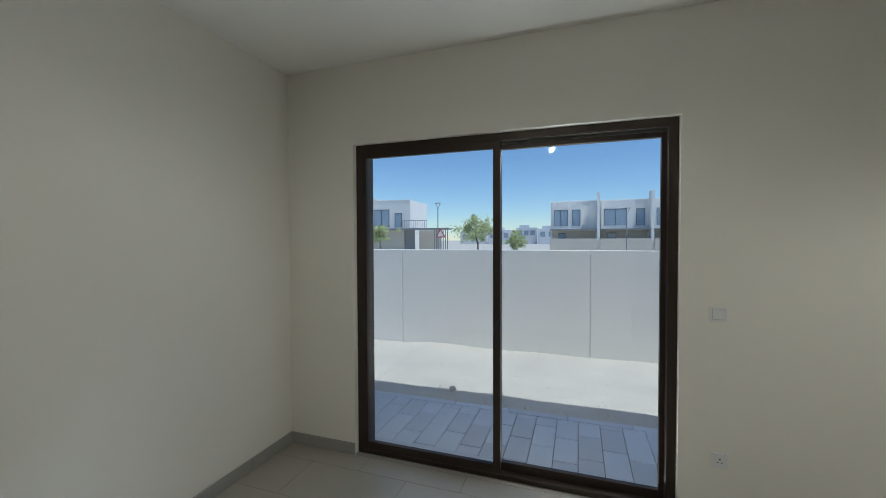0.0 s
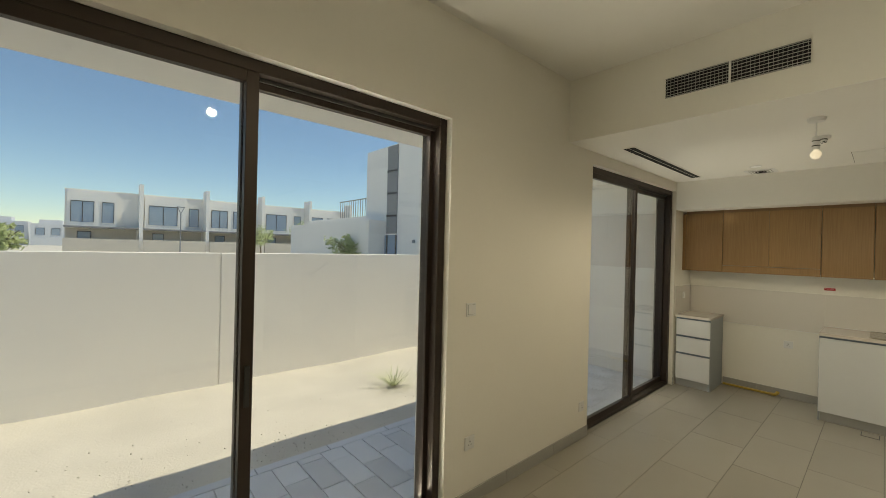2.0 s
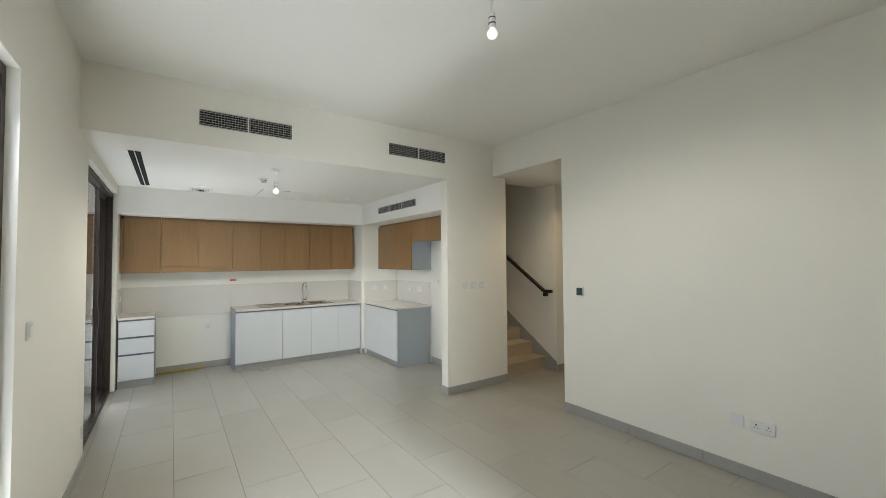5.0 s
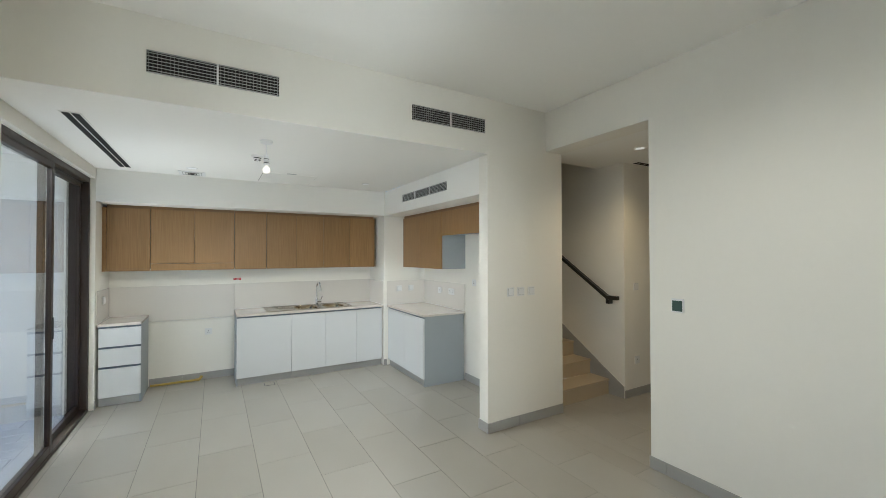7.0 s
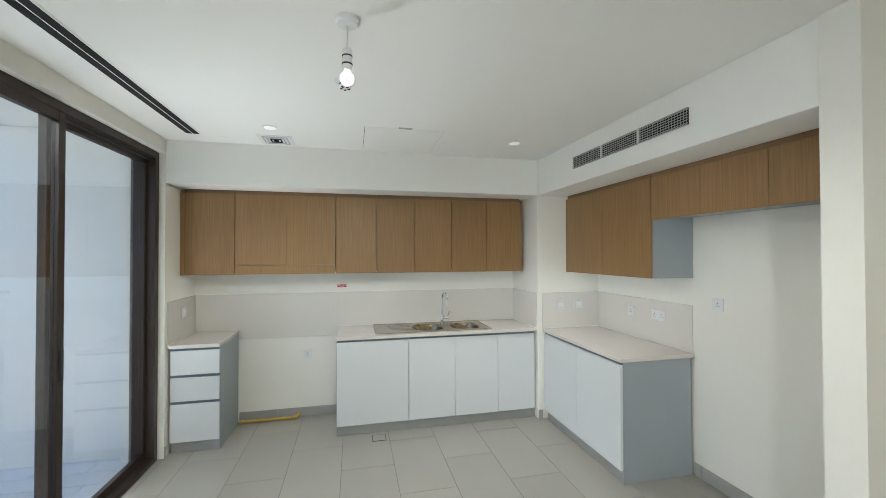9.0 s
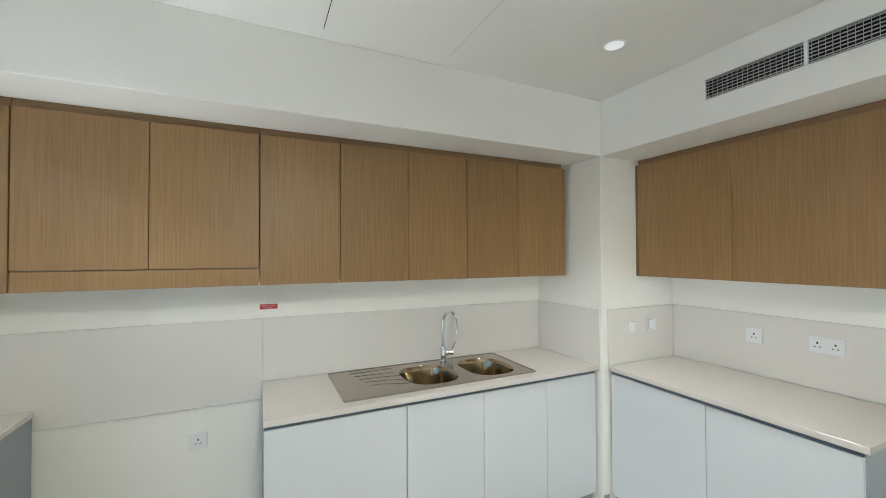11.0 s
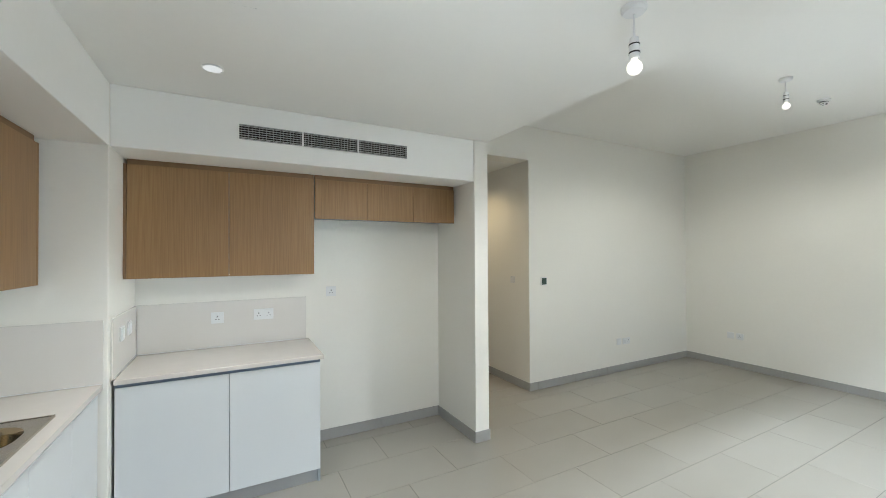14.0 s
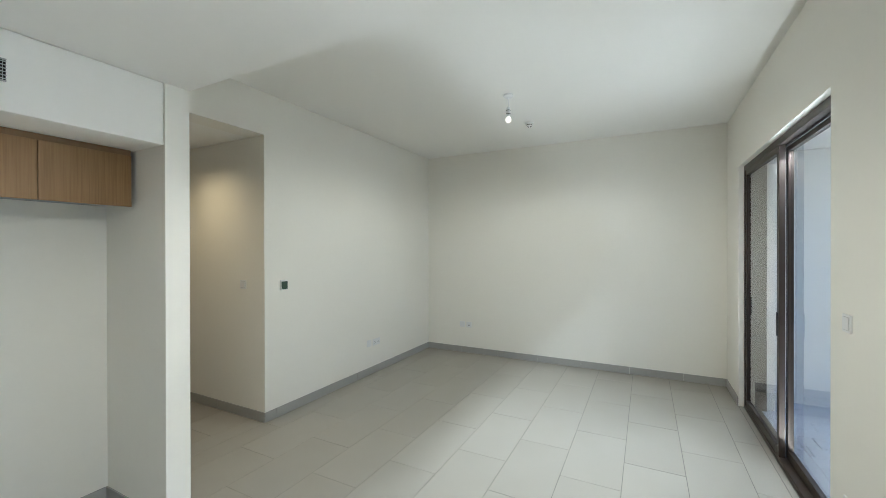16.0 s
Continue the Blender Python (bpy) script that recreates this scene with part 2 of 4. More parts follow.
solid("wall_alcove", bm, PAINT, "off-white wall behind the fridge space", "wall")
bm = box(B(), XE, XE + 0.2, -0.755, YN, 0, H)
solid("wall_east", bm, PAINT, "off-white kitchen wall behind the sink", "wall")
bm = box(B(), 4.79, XE + 0.2, -1.44, -0.755, 0, ZK, 0.004)
solid("wall_column", bm, PAINT, "off-white boxed column in the kitchen corner", "wall")
bm = box(B(), 4.79, XE, -0.755, YN, 2.235, ZK, 0.003)
solid("soffit_east", bm, CEIL, "white dropped soffit over the oak wall cabinets", "soffit")
bm = box(B(), XB + 0.135, 4.79, -1.44, -0.767, 2.235, ZK, 0.003)
solid("soffit_south", bm, CEIL, "white dropped soffit with air grilles over the fridge space", "soffit")
bm = box(B(), XW, XB, YS, YN, H, H + 0.25)
solid("ceiling", bm, CEIL, "plain white living room ceiling", "ceiling")
bm = box(B(), XB, XB + 0.135, -0.757, YN, ZK, ZK + 0.004)
box(bm, XB + 0.135, XE, -0.767, YN, ZK, ZK + 0.2)
solid("ceiling_kitchen", bm, CEIL, "lower white kitchen ceiling", "ceiling")
# hallway and stairwell
bm = box(B(), 1.112 - 0.2, 1.112, -5.2, YPS, 0, H)
solid("wall_hall_west", bm, PAINT, "off-white hallway wall", "wall")
bm = box(B(), 2.12, 2.32, -5.2, -2.63, 0, H)
box(bm, 2.32, 5.6, -2.83, -2.63, 0, 6.0)
solid("wall_stair", bm, PAINT, "off-white wall beside the stairs", "wall")
bm = box(B(), 0.91, 2.32, -5.4, -5.2, 0, H)
solid("wall_hall_end", bm, PAINT, "off-white wall closing the hallway", "wall")
bm = B()
box(bm, 1.112, 2.12, -5.2, YPS, 2.71, 2.95)
box(bm, 2.12, 2.5, -2.63, YPS, 2.71, 2.95)
solid("ceiling_hall", bm, CEIL, "white hallway ceiling", "ceiling")
bm = B()
box(bm, 2.5, 5.6, -2.63, YPS, 5.8, 6.0)
box(bm, 5.6, 5.8, -2.83, YPS, 0, 6.0)
box(bm, 2.3, 2.5, -2.63, YPS, 2.95, 6.0)
box(bm, 2.5, 5.6, YPS, YPS + 0.2, H, 6.0)
solid("wall_stairwell", bm, PAINT, "off-white walls closing the stairwell", "wall")
# body of the house above, which shades the terrace
bm = B()
box(bm, XW - 2.5, XE + 0.24, YOUT, 4.0, 2.72, 2.97)
box(bm, XW - 2.5, XE + 2.0, YPS + 0.2, 2.40, 3.40, 6.7)
box(bm, XW - 2.5, XE + 2.0, 2.40, YOUT, H, 3.40)
solid("facade_upper", bm, FACADE, "cream rendered upper storey overhanging the terrace", "facade")
bm = B()
box(bm, XW - 2.5, XW - 0.3, YN, YOUT, GROUND, 3.4)
box(bm, XE + 0.2, XE + 2.0, YN, YOUT, GROUND, 3.4)
solid("facade_lower", bm, FACADE, "cream rendered lower house wall", "facade")


# ---- skirting ----
def skirting(name, x0, y0, x1, y1, nx, ny):
    base = tagged(new(name), "grey tile skirting along the wall foot", "skirting", kind="structure")
    length = math.hypot(x1 - x0, y1 - y0)
    n = max(1, math.ceil(length / 0.6))
    ux, uy = (x1 - x0) / length, (y1 - y0) / length
    for k in range(n):
        a, b = k * 0.6 + 0.001, min((k + 1) * 0.6, length) - 0.001
        if b - a < 0.01:
            continue
        xs = sorted((x0 + ux * a, x0 + ux * b)) if ux else sorted((x0, x0 + nx * 0.010))
        ys = sorted((y0 + uy * a, y0 + uy * b)) if uy else sorted((y0, y0 + ny * 0.010))
        part("skirting_tile", box(B(), xs[0], xs[1], ys[0], ys[1], 0.001, 0.092, 0.0015), SKIRT, base)
    return base


skirting("baseboard_1", XW + 0.010, YN, W1[0], YN, 0, -1)
skirting("baseboard_2", W1[1], YN, W2[0], YN, 0, -1)
skirting("baseboard_3", W2[1], YN, 4.80, YN, 0, -1)
skirting("baseboard_4", XW, YS, XW, YN, 1, 0)
skirting("baseboard_5", XW + 0.010, YS, 1.112, YS, 0, 1)
skirting("baseboard_6", XB, YPS, XB, -0.757, -1, 0)
skirting("baseboard_7", XB - 0.010, -0.757, XB + 0.145, -0.757, 0, 1)
skirting("baseboard_8", XB + 0.135, -1.44, XB + 0.135, -0.757, 1, 0)
skirting("baseboard_9", XB + 0.145, -1.44, 3.62, -1.44, 0, 1)
skirting("baseboard_10", XE, 1.19, XE, 2.14, -1, 0)
skirting("baseboard_11", 1.112, -5.2, 1.112, YS + 0.01, 1, 0)
skirting("baseboard_12", 2.12, -5.2, 2.12, -2.62, -1, 0)
skirting("baseboard_13", 4.79, -0.80, 4.79, -0.755, -1, 0)


# ---- sliding doors ----
def sliding_door(name, w, label):
    x0, x1, top = w
    door = tagged(new(name), label, "sliding door", kind="structure")
    door.matrix_world = pose(0, 0, 0)
    ya, yb = YN + 0.045, YN + 0.165
    f = 0.055
    for nm, b in (("jamb", (x0, x0 + f, ya, yb + 0.06, 0, top)), ("jamb", (x1 - f, x1, ya, yb + 0.06, 0, top)),
                  ("head", (x0 + f, x1 - f, ya, yb, top - f, top)), ("track", (x0 + f, x1 - f, ya, yb, 0, 0.035))):
        part(nm, box(B(), *b, 0.003), FRAME, door)
    # thin stop around the inner edge of the frame
    part("stop", box(B(), x0 + f, x1 - f, ya + 0.0475, ya + 0.0585, top - f - 0.018, top - f), FRAME2, door)
    mid = (x0 + x1) / 2
    s = 0.052
    for k, (a, b, y0) in enumerate(((x0 + f * 0.6, mid + 0.028, ya + 0.006), (mid - 0.028, x1 - f * 0.6, ya + 0.062))):
        y1 = y0 + 0.04
        leaf = part("sash", box(B(), a, a + s, y0, y1, 0.03, top - 0.045, 0.002), FRAME, door)
        part("stile", box(B(), b - s, b, y0, y1, 0.03, top - 0.045, 0.002), FRAME, leaf)
        part("rail", box(B(), a + s, b - s, y0, y1, top - 0.045 - 0.06, top - 0.045, 0.002), FRAME, leaf)
        part("rail", box(B(), a + s, b - s, y0, y1, 0.03, 0.095, 0.002), FRAME, leaf)
        pane = part("pane", box(B(), a + s, b - s, y0 + 0.017, y0 + 0.023, 0.095, top - 0.105), PANE, leaf, "clear glass pane")
        pane.visible_shadow = False
        if k == 0:
            for hx in (a + 0.016, b - 0.036):
                part("handle", box(B(), hx, hx + 0.022, y0 - 0.010, y0, 0.96, 1.14, 0.004, 2), DARK, leaf, "black recessed pull handle")
    return door


sliding_door("door_1", W1, "closed bronze aluminium sliding glass door to the garden")
sliding_door("door_2", W2, "closed bronze aluminium sliding glass door beside the kitchen")


# ---- air grilles ----
def grille(name, axis, fixed, face, a0, a1, z0, z1, panels, label):
    g = thing(name, label, "air vent", "wall air grilles")

    def put(nm, lo, hi, d0, d1, zz0, zz1, material):
        d = sorted((fixed + face * d0, fixed + face * d1))
        if axis == "x":
            b = (d[0], d[1], lo, hi, zz0, zz1)
        else:
            b = (lo, hi, d[0], d[1], zz0, zz1)
        part(nm, box(B(), *b), material, g)

    # black sheet on the solid wall, painted shade behind the slats
    put("backing", a0, a1, 0.001, 0.002, z0, z1, VENT_SHADE)
    w = (a1 - a0) / panels
    t = 0.006
    for k in range(panels):
        p0, p1 = a0 + k * w + (0.006 if k else 0), a0 + (k + 1) * w - (0.006 if k < panels - 1 else 0)
        if k:
            put("divider", p0 - 0.012, p0, 0.002, 0.013, z0, z1, PLASTIC)
        put("frame", p0, p1, 0.002, 0.012, z1 - 0.004, z1, PLASTIC_GREY)
        put("frame", p0, p1, 0.002, 0.012, z0, z0 + 0.004, PLASTIC_GREY)
        n = 6
        for i in range(n):
            zz = z0 + (i + 0.75) * (z1 - z0) / (n + 0.5)
            put("slat", p0, p1, 0.007, 0.011, zz - 0.0017, zz + 0.0017, VENT)
        m = max(8, round((p1 - p0) / 0.021))
        for i in range(m):
            c = p0 + (i + 0.5) * (p1 - p0) / m
            put("bar", c - 0.0008, c + 0.0008, 0.004, 0.006, z0, z1, VENT)
    return g


grille("air_grille", "x", XB, -1, 1.050, 1.795, 2.760, 2.895, 2, "grey aluminium double air grille in the bulkhead")
grille("air_grille", "x", XB, -1, -0.727, 0.020, 2.778, 2.905, 2, "grey aluminium double air grille in the bulkhead")
grille("air_grille", "y", -0.767, 1, 2.975, 4.14, 2.362, 2.458, 3, "grey aluminium triple air grille over the fridge space")


def slot_vent(x0, x1, y0, y1, z, along, label):
    v = thing("slot_diffuser", label, "air vent")
    part("plate", box(B(), x0, x1, y0, y1, z - 0.004, z - 0.0005), CEIL, v)
    for k in range(2):
        if along == "x":
            w = (y1 - y0 - 0.03) / 2
            a = y0 + 0.01 + k * (w + 0.01)
            b = (x0 + 0.01, x1 - 0.01, a, a + w, z - 0.007, z - 0.0045)
        else:
            w = (x1 - x0 - 0.03) / 2
            a = x0 + 0.01 + k * (w + 0.01)
            b = (a, a + w, y0 + 0.01, y1 - 0.01, z - 0.007, z - 0.0045)
        # slot depth is only a black strip, its shade put into the colour
        part("slot", box(B(), *b), VENT_SHADE, v, "black strip for the shade inside the slot")
    return v


slot_vent(2.70, 4.55, 2.20, 2.31, ZK, "x", "white linear slot diffuser in the kitchen ceiling")
slot_vent(2.00, 2.09, -4.2, -2.74, 2.71, "y", "white linear slot diffuser in the hallway ceiling")

# square exhaust vent
v = thing("square_diffuser", "white square louvred ceiling extract vent", "air vent", at=(4.60, 1.66, ZK))
part("plate", box(B(), -0.12, 0.12, -0.13, 0.13, -0.006, -0.0005, 0.002), PLASTIC, v)
for k in range(4):
    h = 0.095 - 0.026 * k
    bm = B()
    for sx0, sx1, sy0, sy1 in ((-h, h, -h, -h + 0.007), (-h, h, h - 0.007, h), (-h, -h + 0.007, -h + 0.007, h - 0.007), (h - 0.007, h, -h + 0.007, h - 0.007)):
        box(bm, sx0, sx1, sy0, sy1, -0.009 - 0.002 * k, -0.0065)
    # inner rings are black for the shade between the louvres
    part("louvre", bm, PLASTIC_GREY if k == 0 else VENT if k == 1 else VENT_SHADE, v)

# access hatch outline in the kitchen ceiling
hatch = thing("access_hatch", "flush white access hatch in the kitchen ceiling", "hatch", at=(4.40, 0.665, ZK))
part("panel", box(B(), -0.30, 0.30, -0.297, 0.297, -0.0045, -0.0005), CEIL, hatch)
part("edge_gap", box(B(), -0.303, 0.303, 0.297, 0.300, -0.003, -0.0005), DARK, hatch)
part("edge_gap", box(B(), -0.303, 0.303, -0.300, -0.297, -0.003, -0.0005), PLASTIC_GREY, hatch)
part("label", box(B(), -0.33, -0.30, -0.05, 0.05, -0.003, -0.0006), PLASTIC_GREY, hatch, "small printed sticker")


# ---- lamps ----
def pendant(x, y, z, power):
    p = thing("pendant_lamp", "bare glowing bulb hanging on a short white cord", "ceiling lamp", "bare bulbs", at=(x, y, z))
    part("ceiling_rose", lathe(B(), [(0.048, 0.0), (0.048, -0.014), (0.040, -0.024), (0.012, -0.028)]), PLASTIC, p, smooth=True)
    part("cord", cyl(B(), 0, 0, -0.125, -0.026, 0.004, n=10), PLASTIC, p)
    holder = part("lamp_holder", lathe(B(), [(0.008, -0.118), (0.017, -0.124), (0.019, -0.150), (0.020, -0.200), (0.017, -0.206)]), PLASTIC, p, smooth=True)
    part("ring", lathe(B(), [(0.0205, -0.148), (0.0205, -0.153)]), DARK, holder)
    part("ring", lathe(B(), [(0.0212, -0.180), (0.0212, -0.186)]), DARK, holder)
    prof = [(0.013, -0.204)] + [(0.029 * math.sin(radians(a)), -0.240 + 0.029 * math.cos(radians(a))) for a in range(25, 180, 15)]
    part("bulb", lathe(B(), prof), BULB, p, "lit warm white bulb", smooth=True)
    lamp("bulb_light", "SPOT", look((x, y, z - 0.290), (x, y, 0)), power, (1.0, 0.91, 0.77), cone=radians(180), radius=0.035)
    return p


pendant(2.78, 1.07, ZK, 34)
pendant(-0.02, 0.515, H, 33)


def downlight(x, y, z, power):
    d = thing("downlight", "lit round white recessed downlight", "ceiling light", "downlights", at=(x, y, z))
    part("trim", lathe(B(), [(0.052, 0.0), (0.052, -0.003), (0.046, -0.006), (0.044, -0.003), (0.044, 0.0)]), PLASTIC, d, smooth=True)
    part("lens", lathe(B(), [(0.043, -0.001), (0.043, -0.0045)]), LED, d, "glowing lens")
    lamp("downlight_beam", "SPOT", look((x, y, z - 0.02), (x, y, 0)), power, (1.0, 0.73, 0.42) if z > ZK else (1.0, 0.96, 0.90), cone=radians(140 if z > ZK else 84), radius=0.04)
    return d


downlight(4.27, -0.29, ZK, 34)
downlight(4.28, 1.65, ZK, 10)
downlight(1.65, -2.22, 2.71, 21)


def smoke_detector(x, y, z):
    d = thing("smoke_detector", "small round white ceiling smoke detector", "smoke detector", at=(x, y, z))
    part("base", lathe(B(), [(0.052, 0.0), (0.052, -0.012), (0.045, -0.018)]), PLASTIC, d, smooth=True)
    part("sensor", lathe(B(), [(0.030, -0.017), (0.032, -0.034), (0.022, -0.044)]), PLASTIC, d, smooth=True)
    for a in range(0, 360, 72):
        q = Matrix.Rotation(radians(a), 4, "Z") @ Matrix.Translation((0.021, 0, -0.0425))
        bm = box(B(), -0.007, 0.007, -0.0065, 0.0065, -0.004, 0.004, 0.002)
        bmesh.ops.transform(bm, matrix=q, verts=bm.verts)
        part("sensor_slot", bm, DARK, d)
    part("slot_ring", lathe(B(), [(0.0335, -0.022), (0.0335, -0.028)]), DARK, d)
    return d


smoke_detector(-0.95, 0.47, H)
smoke_detector(3.35, 1.09, ZK)


# ---- sockets and switches ----
def plate(kind, m, label, wide=1):
    names = {"switch": ("light_switch", "light switch"), "socket": ("wall_socket", "power socket"), "blank": ("wall_plate", "wall plate")}
    p = thing(names[kind][0], label, names[kind][1])
    p.matrix_world = m
    w = 0.043 if wide == 1 else 0.073
    part("face_plate", box(B(), -w, w, 0, 0.009, -0.043, 0.043, 0.003, 2), PLASTIC, p)
    if kind == "switch":
        part("rocker", box(B(), -0.030, 0.030, 0.009, 0.013, -0.030, 0.030, 0.0015), PLASTIC, p)
        part("gap", box(B(), -0.032, 0.032, 0.0088, 0.0096, -0.032, 0.032), PLASTIC_GREY, p)
    elif kind == "socket":
        for c in ((0,) if wide == 1 else (-0.036, 0.036)):
            bm = B()
            box(bm, c - 0.004, c + 0.004, 0.0088, 0.0096, 0.004, 0.014)
            box(bm, c - 0.014, c - 0.006, 0.0088, 0.0096, -0.014, -0.009)
            box(bm, c + 0.006, c + 0.014, 0.0088, 0.0096, -0.014, -0.009)
            part("pin_holes", bm, DARK, p)
            part("rocker", box(B(), c - 0.008, c + 0.008, 0.009, 0.012, 0.020, 0.034, 0.001), PLASTIC, p)
    return p


N_FACE = lambda x, z: pose(x, YN, z, 0, 0, 180)
S_FACE = lambda x, y, z: pose(x, y, z)
W_OF = lambda x, y, z: pose(x, y, z, 0, 0, 90)
E_OF = lambda x, y, z: pose(x, y, z, 0, 0, -90)
plate("switch", N_FACE(1.077, 1.28), "white light switch beside the garden door")
plate("socket", N_FACE(1.092, 0.407), "white three-pin socket low on the wall")
plate("socket", N_FACE(2.52, 0.29), "white socket with plug-in cover by the door")
for y in (-1.025, -1.154, -1.287):
    plate("switch", W_OF(XB, y, 1.292), "white light switch in a row of three")
plate("socket", S_FACE(-0.60, YS, 0.40), "white double socket low on the wall", 2)
plate("blank", S_FACE(-0.448, YS, 0.405), "white data outlet plate")
plate("socket", E_OF(XW, -0.77, 0.44), "white wall socket low on the wall")
plate("blank", E_OF(XW, -0.885, 0.44), "white data outlet plate")
plate("switch", E_OF(1.112, -1.80, 1.29), "white light switch in the hallway")
plate("switch", W_OF(2.12, -2.84, 1.274), "white light switch beside the stairs")
plate("socket", W_OF(2.12, -2.85, 0.416), "white socket beside the stairs")
plate("socket", W_OF(XE, 1.50, 0.63), "white socket in the appliance space")
plate("switch", pose(5.116, YN - 0.010, 1.133, 0, 0, 180), "white switch on the splashback over the drawers")
plate("switch", W_OF(4.78, -0.996, 1.136), "white spur switch on the column splashback")
plate("switch", W_OF(4.78, -1.193, 1.139), "white cooker switch on the column splashback")
plate("socket", S_FACE(4.28, -1.43, 1.13), "white socket on the beige splashback")
plate("socket", S_FACE(3.955, -1.43, 1.135), "white double socket on the beige splashback", 2)
plate("socket", S_FACE(3.415, -1.44, 1.29), "white socket in the fridge space")
th = thing("thermostat", "white wall thermostat with a dark green screen", "thermostat", at=(0.895, YS, 1.278))
part("case", box(B(), -0.044, 0.044, 0, 0.016, -0.050, 0.050, 0.004, 2), PLASTIC, th)
part("screen", box(B(), -0.036, 0.036, 0.016, 0.018, -0.040, 0.036, 0.001), SCREEN, th, "dark screen")


# ---- kitchen units ----
def wall_unit(name, axis, front, a_edges, z0, z1, depth, label, flap=False, end=None):
    """Oak wall unit; axis y: doors run along y and face west; axis x: doors run along x and face north."""
    u = thing(name, label, "wall cabinet", "oak wall cabinets")
    lo, hi = min(a_edges), max(a_edges)

    def b(d0, d1, p0, p1, q0, q1, bev=0.0):
        if axis == "y":
            return box(B(), front + d0, front + d1, p0, p1, q0, q1, bev)
        return box(B(), p0, p1, front - d1, front - d0, q0, q1, bev)

    part("body", b(0.020, depth, lo + 0.0125, hi, z0 + 0.022, z1), CARCASS, u, "grey carcass")
    part("filler", b(0.012, 0.03, lo, hi, z1, z1 + 0.034), WOOD_EDGE, u)
    edges = sorted(a_edges)
    for p0, p1 in zip(edges, edges[1:]):
        zb = z0 + 0.085 if flap else z0
        part("door", b(0, 0.019, p0 + 0.0014, p1 - 0.0014, zb, z1 - 0.001, 0.0012), WOOD, u, "oak laminate door with vertical grain")
    if flap:
        part("flap", b(0, 0.019, lo + 0.0018, hi - 0.0018, z0, z0 + 0.081, 0.0012), WOOD, u, "narrow oak panel over the extractor")
    if end:
        part("side_panel", b(0.0205 if end[2] is CARCASS else 0.0, depth, end[0], end[1], z0, z1), end[2], u)
    return u


ux = 5.062
ud = XE - ux - 0.002
UZ0, UZ1 = 1.465, 2.20
wall_unit("wall_cabinet", "y", ux, (2.50, 2.097), UZ0, UZ1, ud, "single oak laminate wall cabinet above the drawers")
wall_unit("wall_cabinet", "y", ux, (2.095, 1.65, 1.212), UZ0, UZ1, ud, "oak laminate extractor cabinet with narrow panel below", flap=True)
wall_unit("wall_cabinet", "y", ux, (1.21, 0.828), UZ0, UZ1, ud, "single oak laminate wall cabinet")
wall_unit("wall_cabinet", "y", ux, (0.826, 0.446, 0.066), UZ0, UZ1, ud, "double oak laminate wall cabinet above the sink")
wall_unit("wall_cabinet", "y", ux, (0.064, -0.312, -0.688), UZ0, UZ1, ud, "double oak laminate wall cabinet beside the column", end=(-0.708, -0.689, WOOD))
uy, ud2 = -1.070, 0.368
wall_unit("wall_cabinet", "x", uy, (4.772, 4.20, 3.622), UZ0, UZ1, ud2, "double oak laminate wall cabinet over the worktop", end=(3.619, 3.634, CARCASS))
wall_unit("wall_cabinet", "x", uy, (3.616, 3.20, 2.785, 2.373), 1.893, UZ1, ud2, "shallow three-door oak cabinet over the fridge space")
bm = box(B(), 4.774, 4.788, uy - 0.05, uy - 0.001, UZ0, UZ1)
solid("trim", bm, WOOD_EDGE, "narrow oak filler beside the column", "trim")
bm = box(B(), ux + 0.001, ux + 0.05, 2.502, YN - 0.001, UZ0, UZ1)
solid("trim_2", bm, WOOD, "narrow oak filler beside the wall", "trim")


def under_light(x0, x1, y0, y1, z):
    s = thing("led_strip", "lit led strip under the oak wall cabinets", "strip light")
    part("profile", box(B(), x0, x1, y0, y1, z - 0.010, z - 0.0005), PLASTIC_GREY, s)
    part("diffuser", box(B(), x0 + 0.003, x1 - 0.003, y0 + 0.003, y1 - 0.003, z - 0.013, z - 0.010), STRIP, s, "glowing strip")


under_light(5.10, 5.122, -0.66, 2.48, UZ0 + 0.022)
under_light(3.70, 4.74, -1.135, -1.113, UZ0 + 0.022)


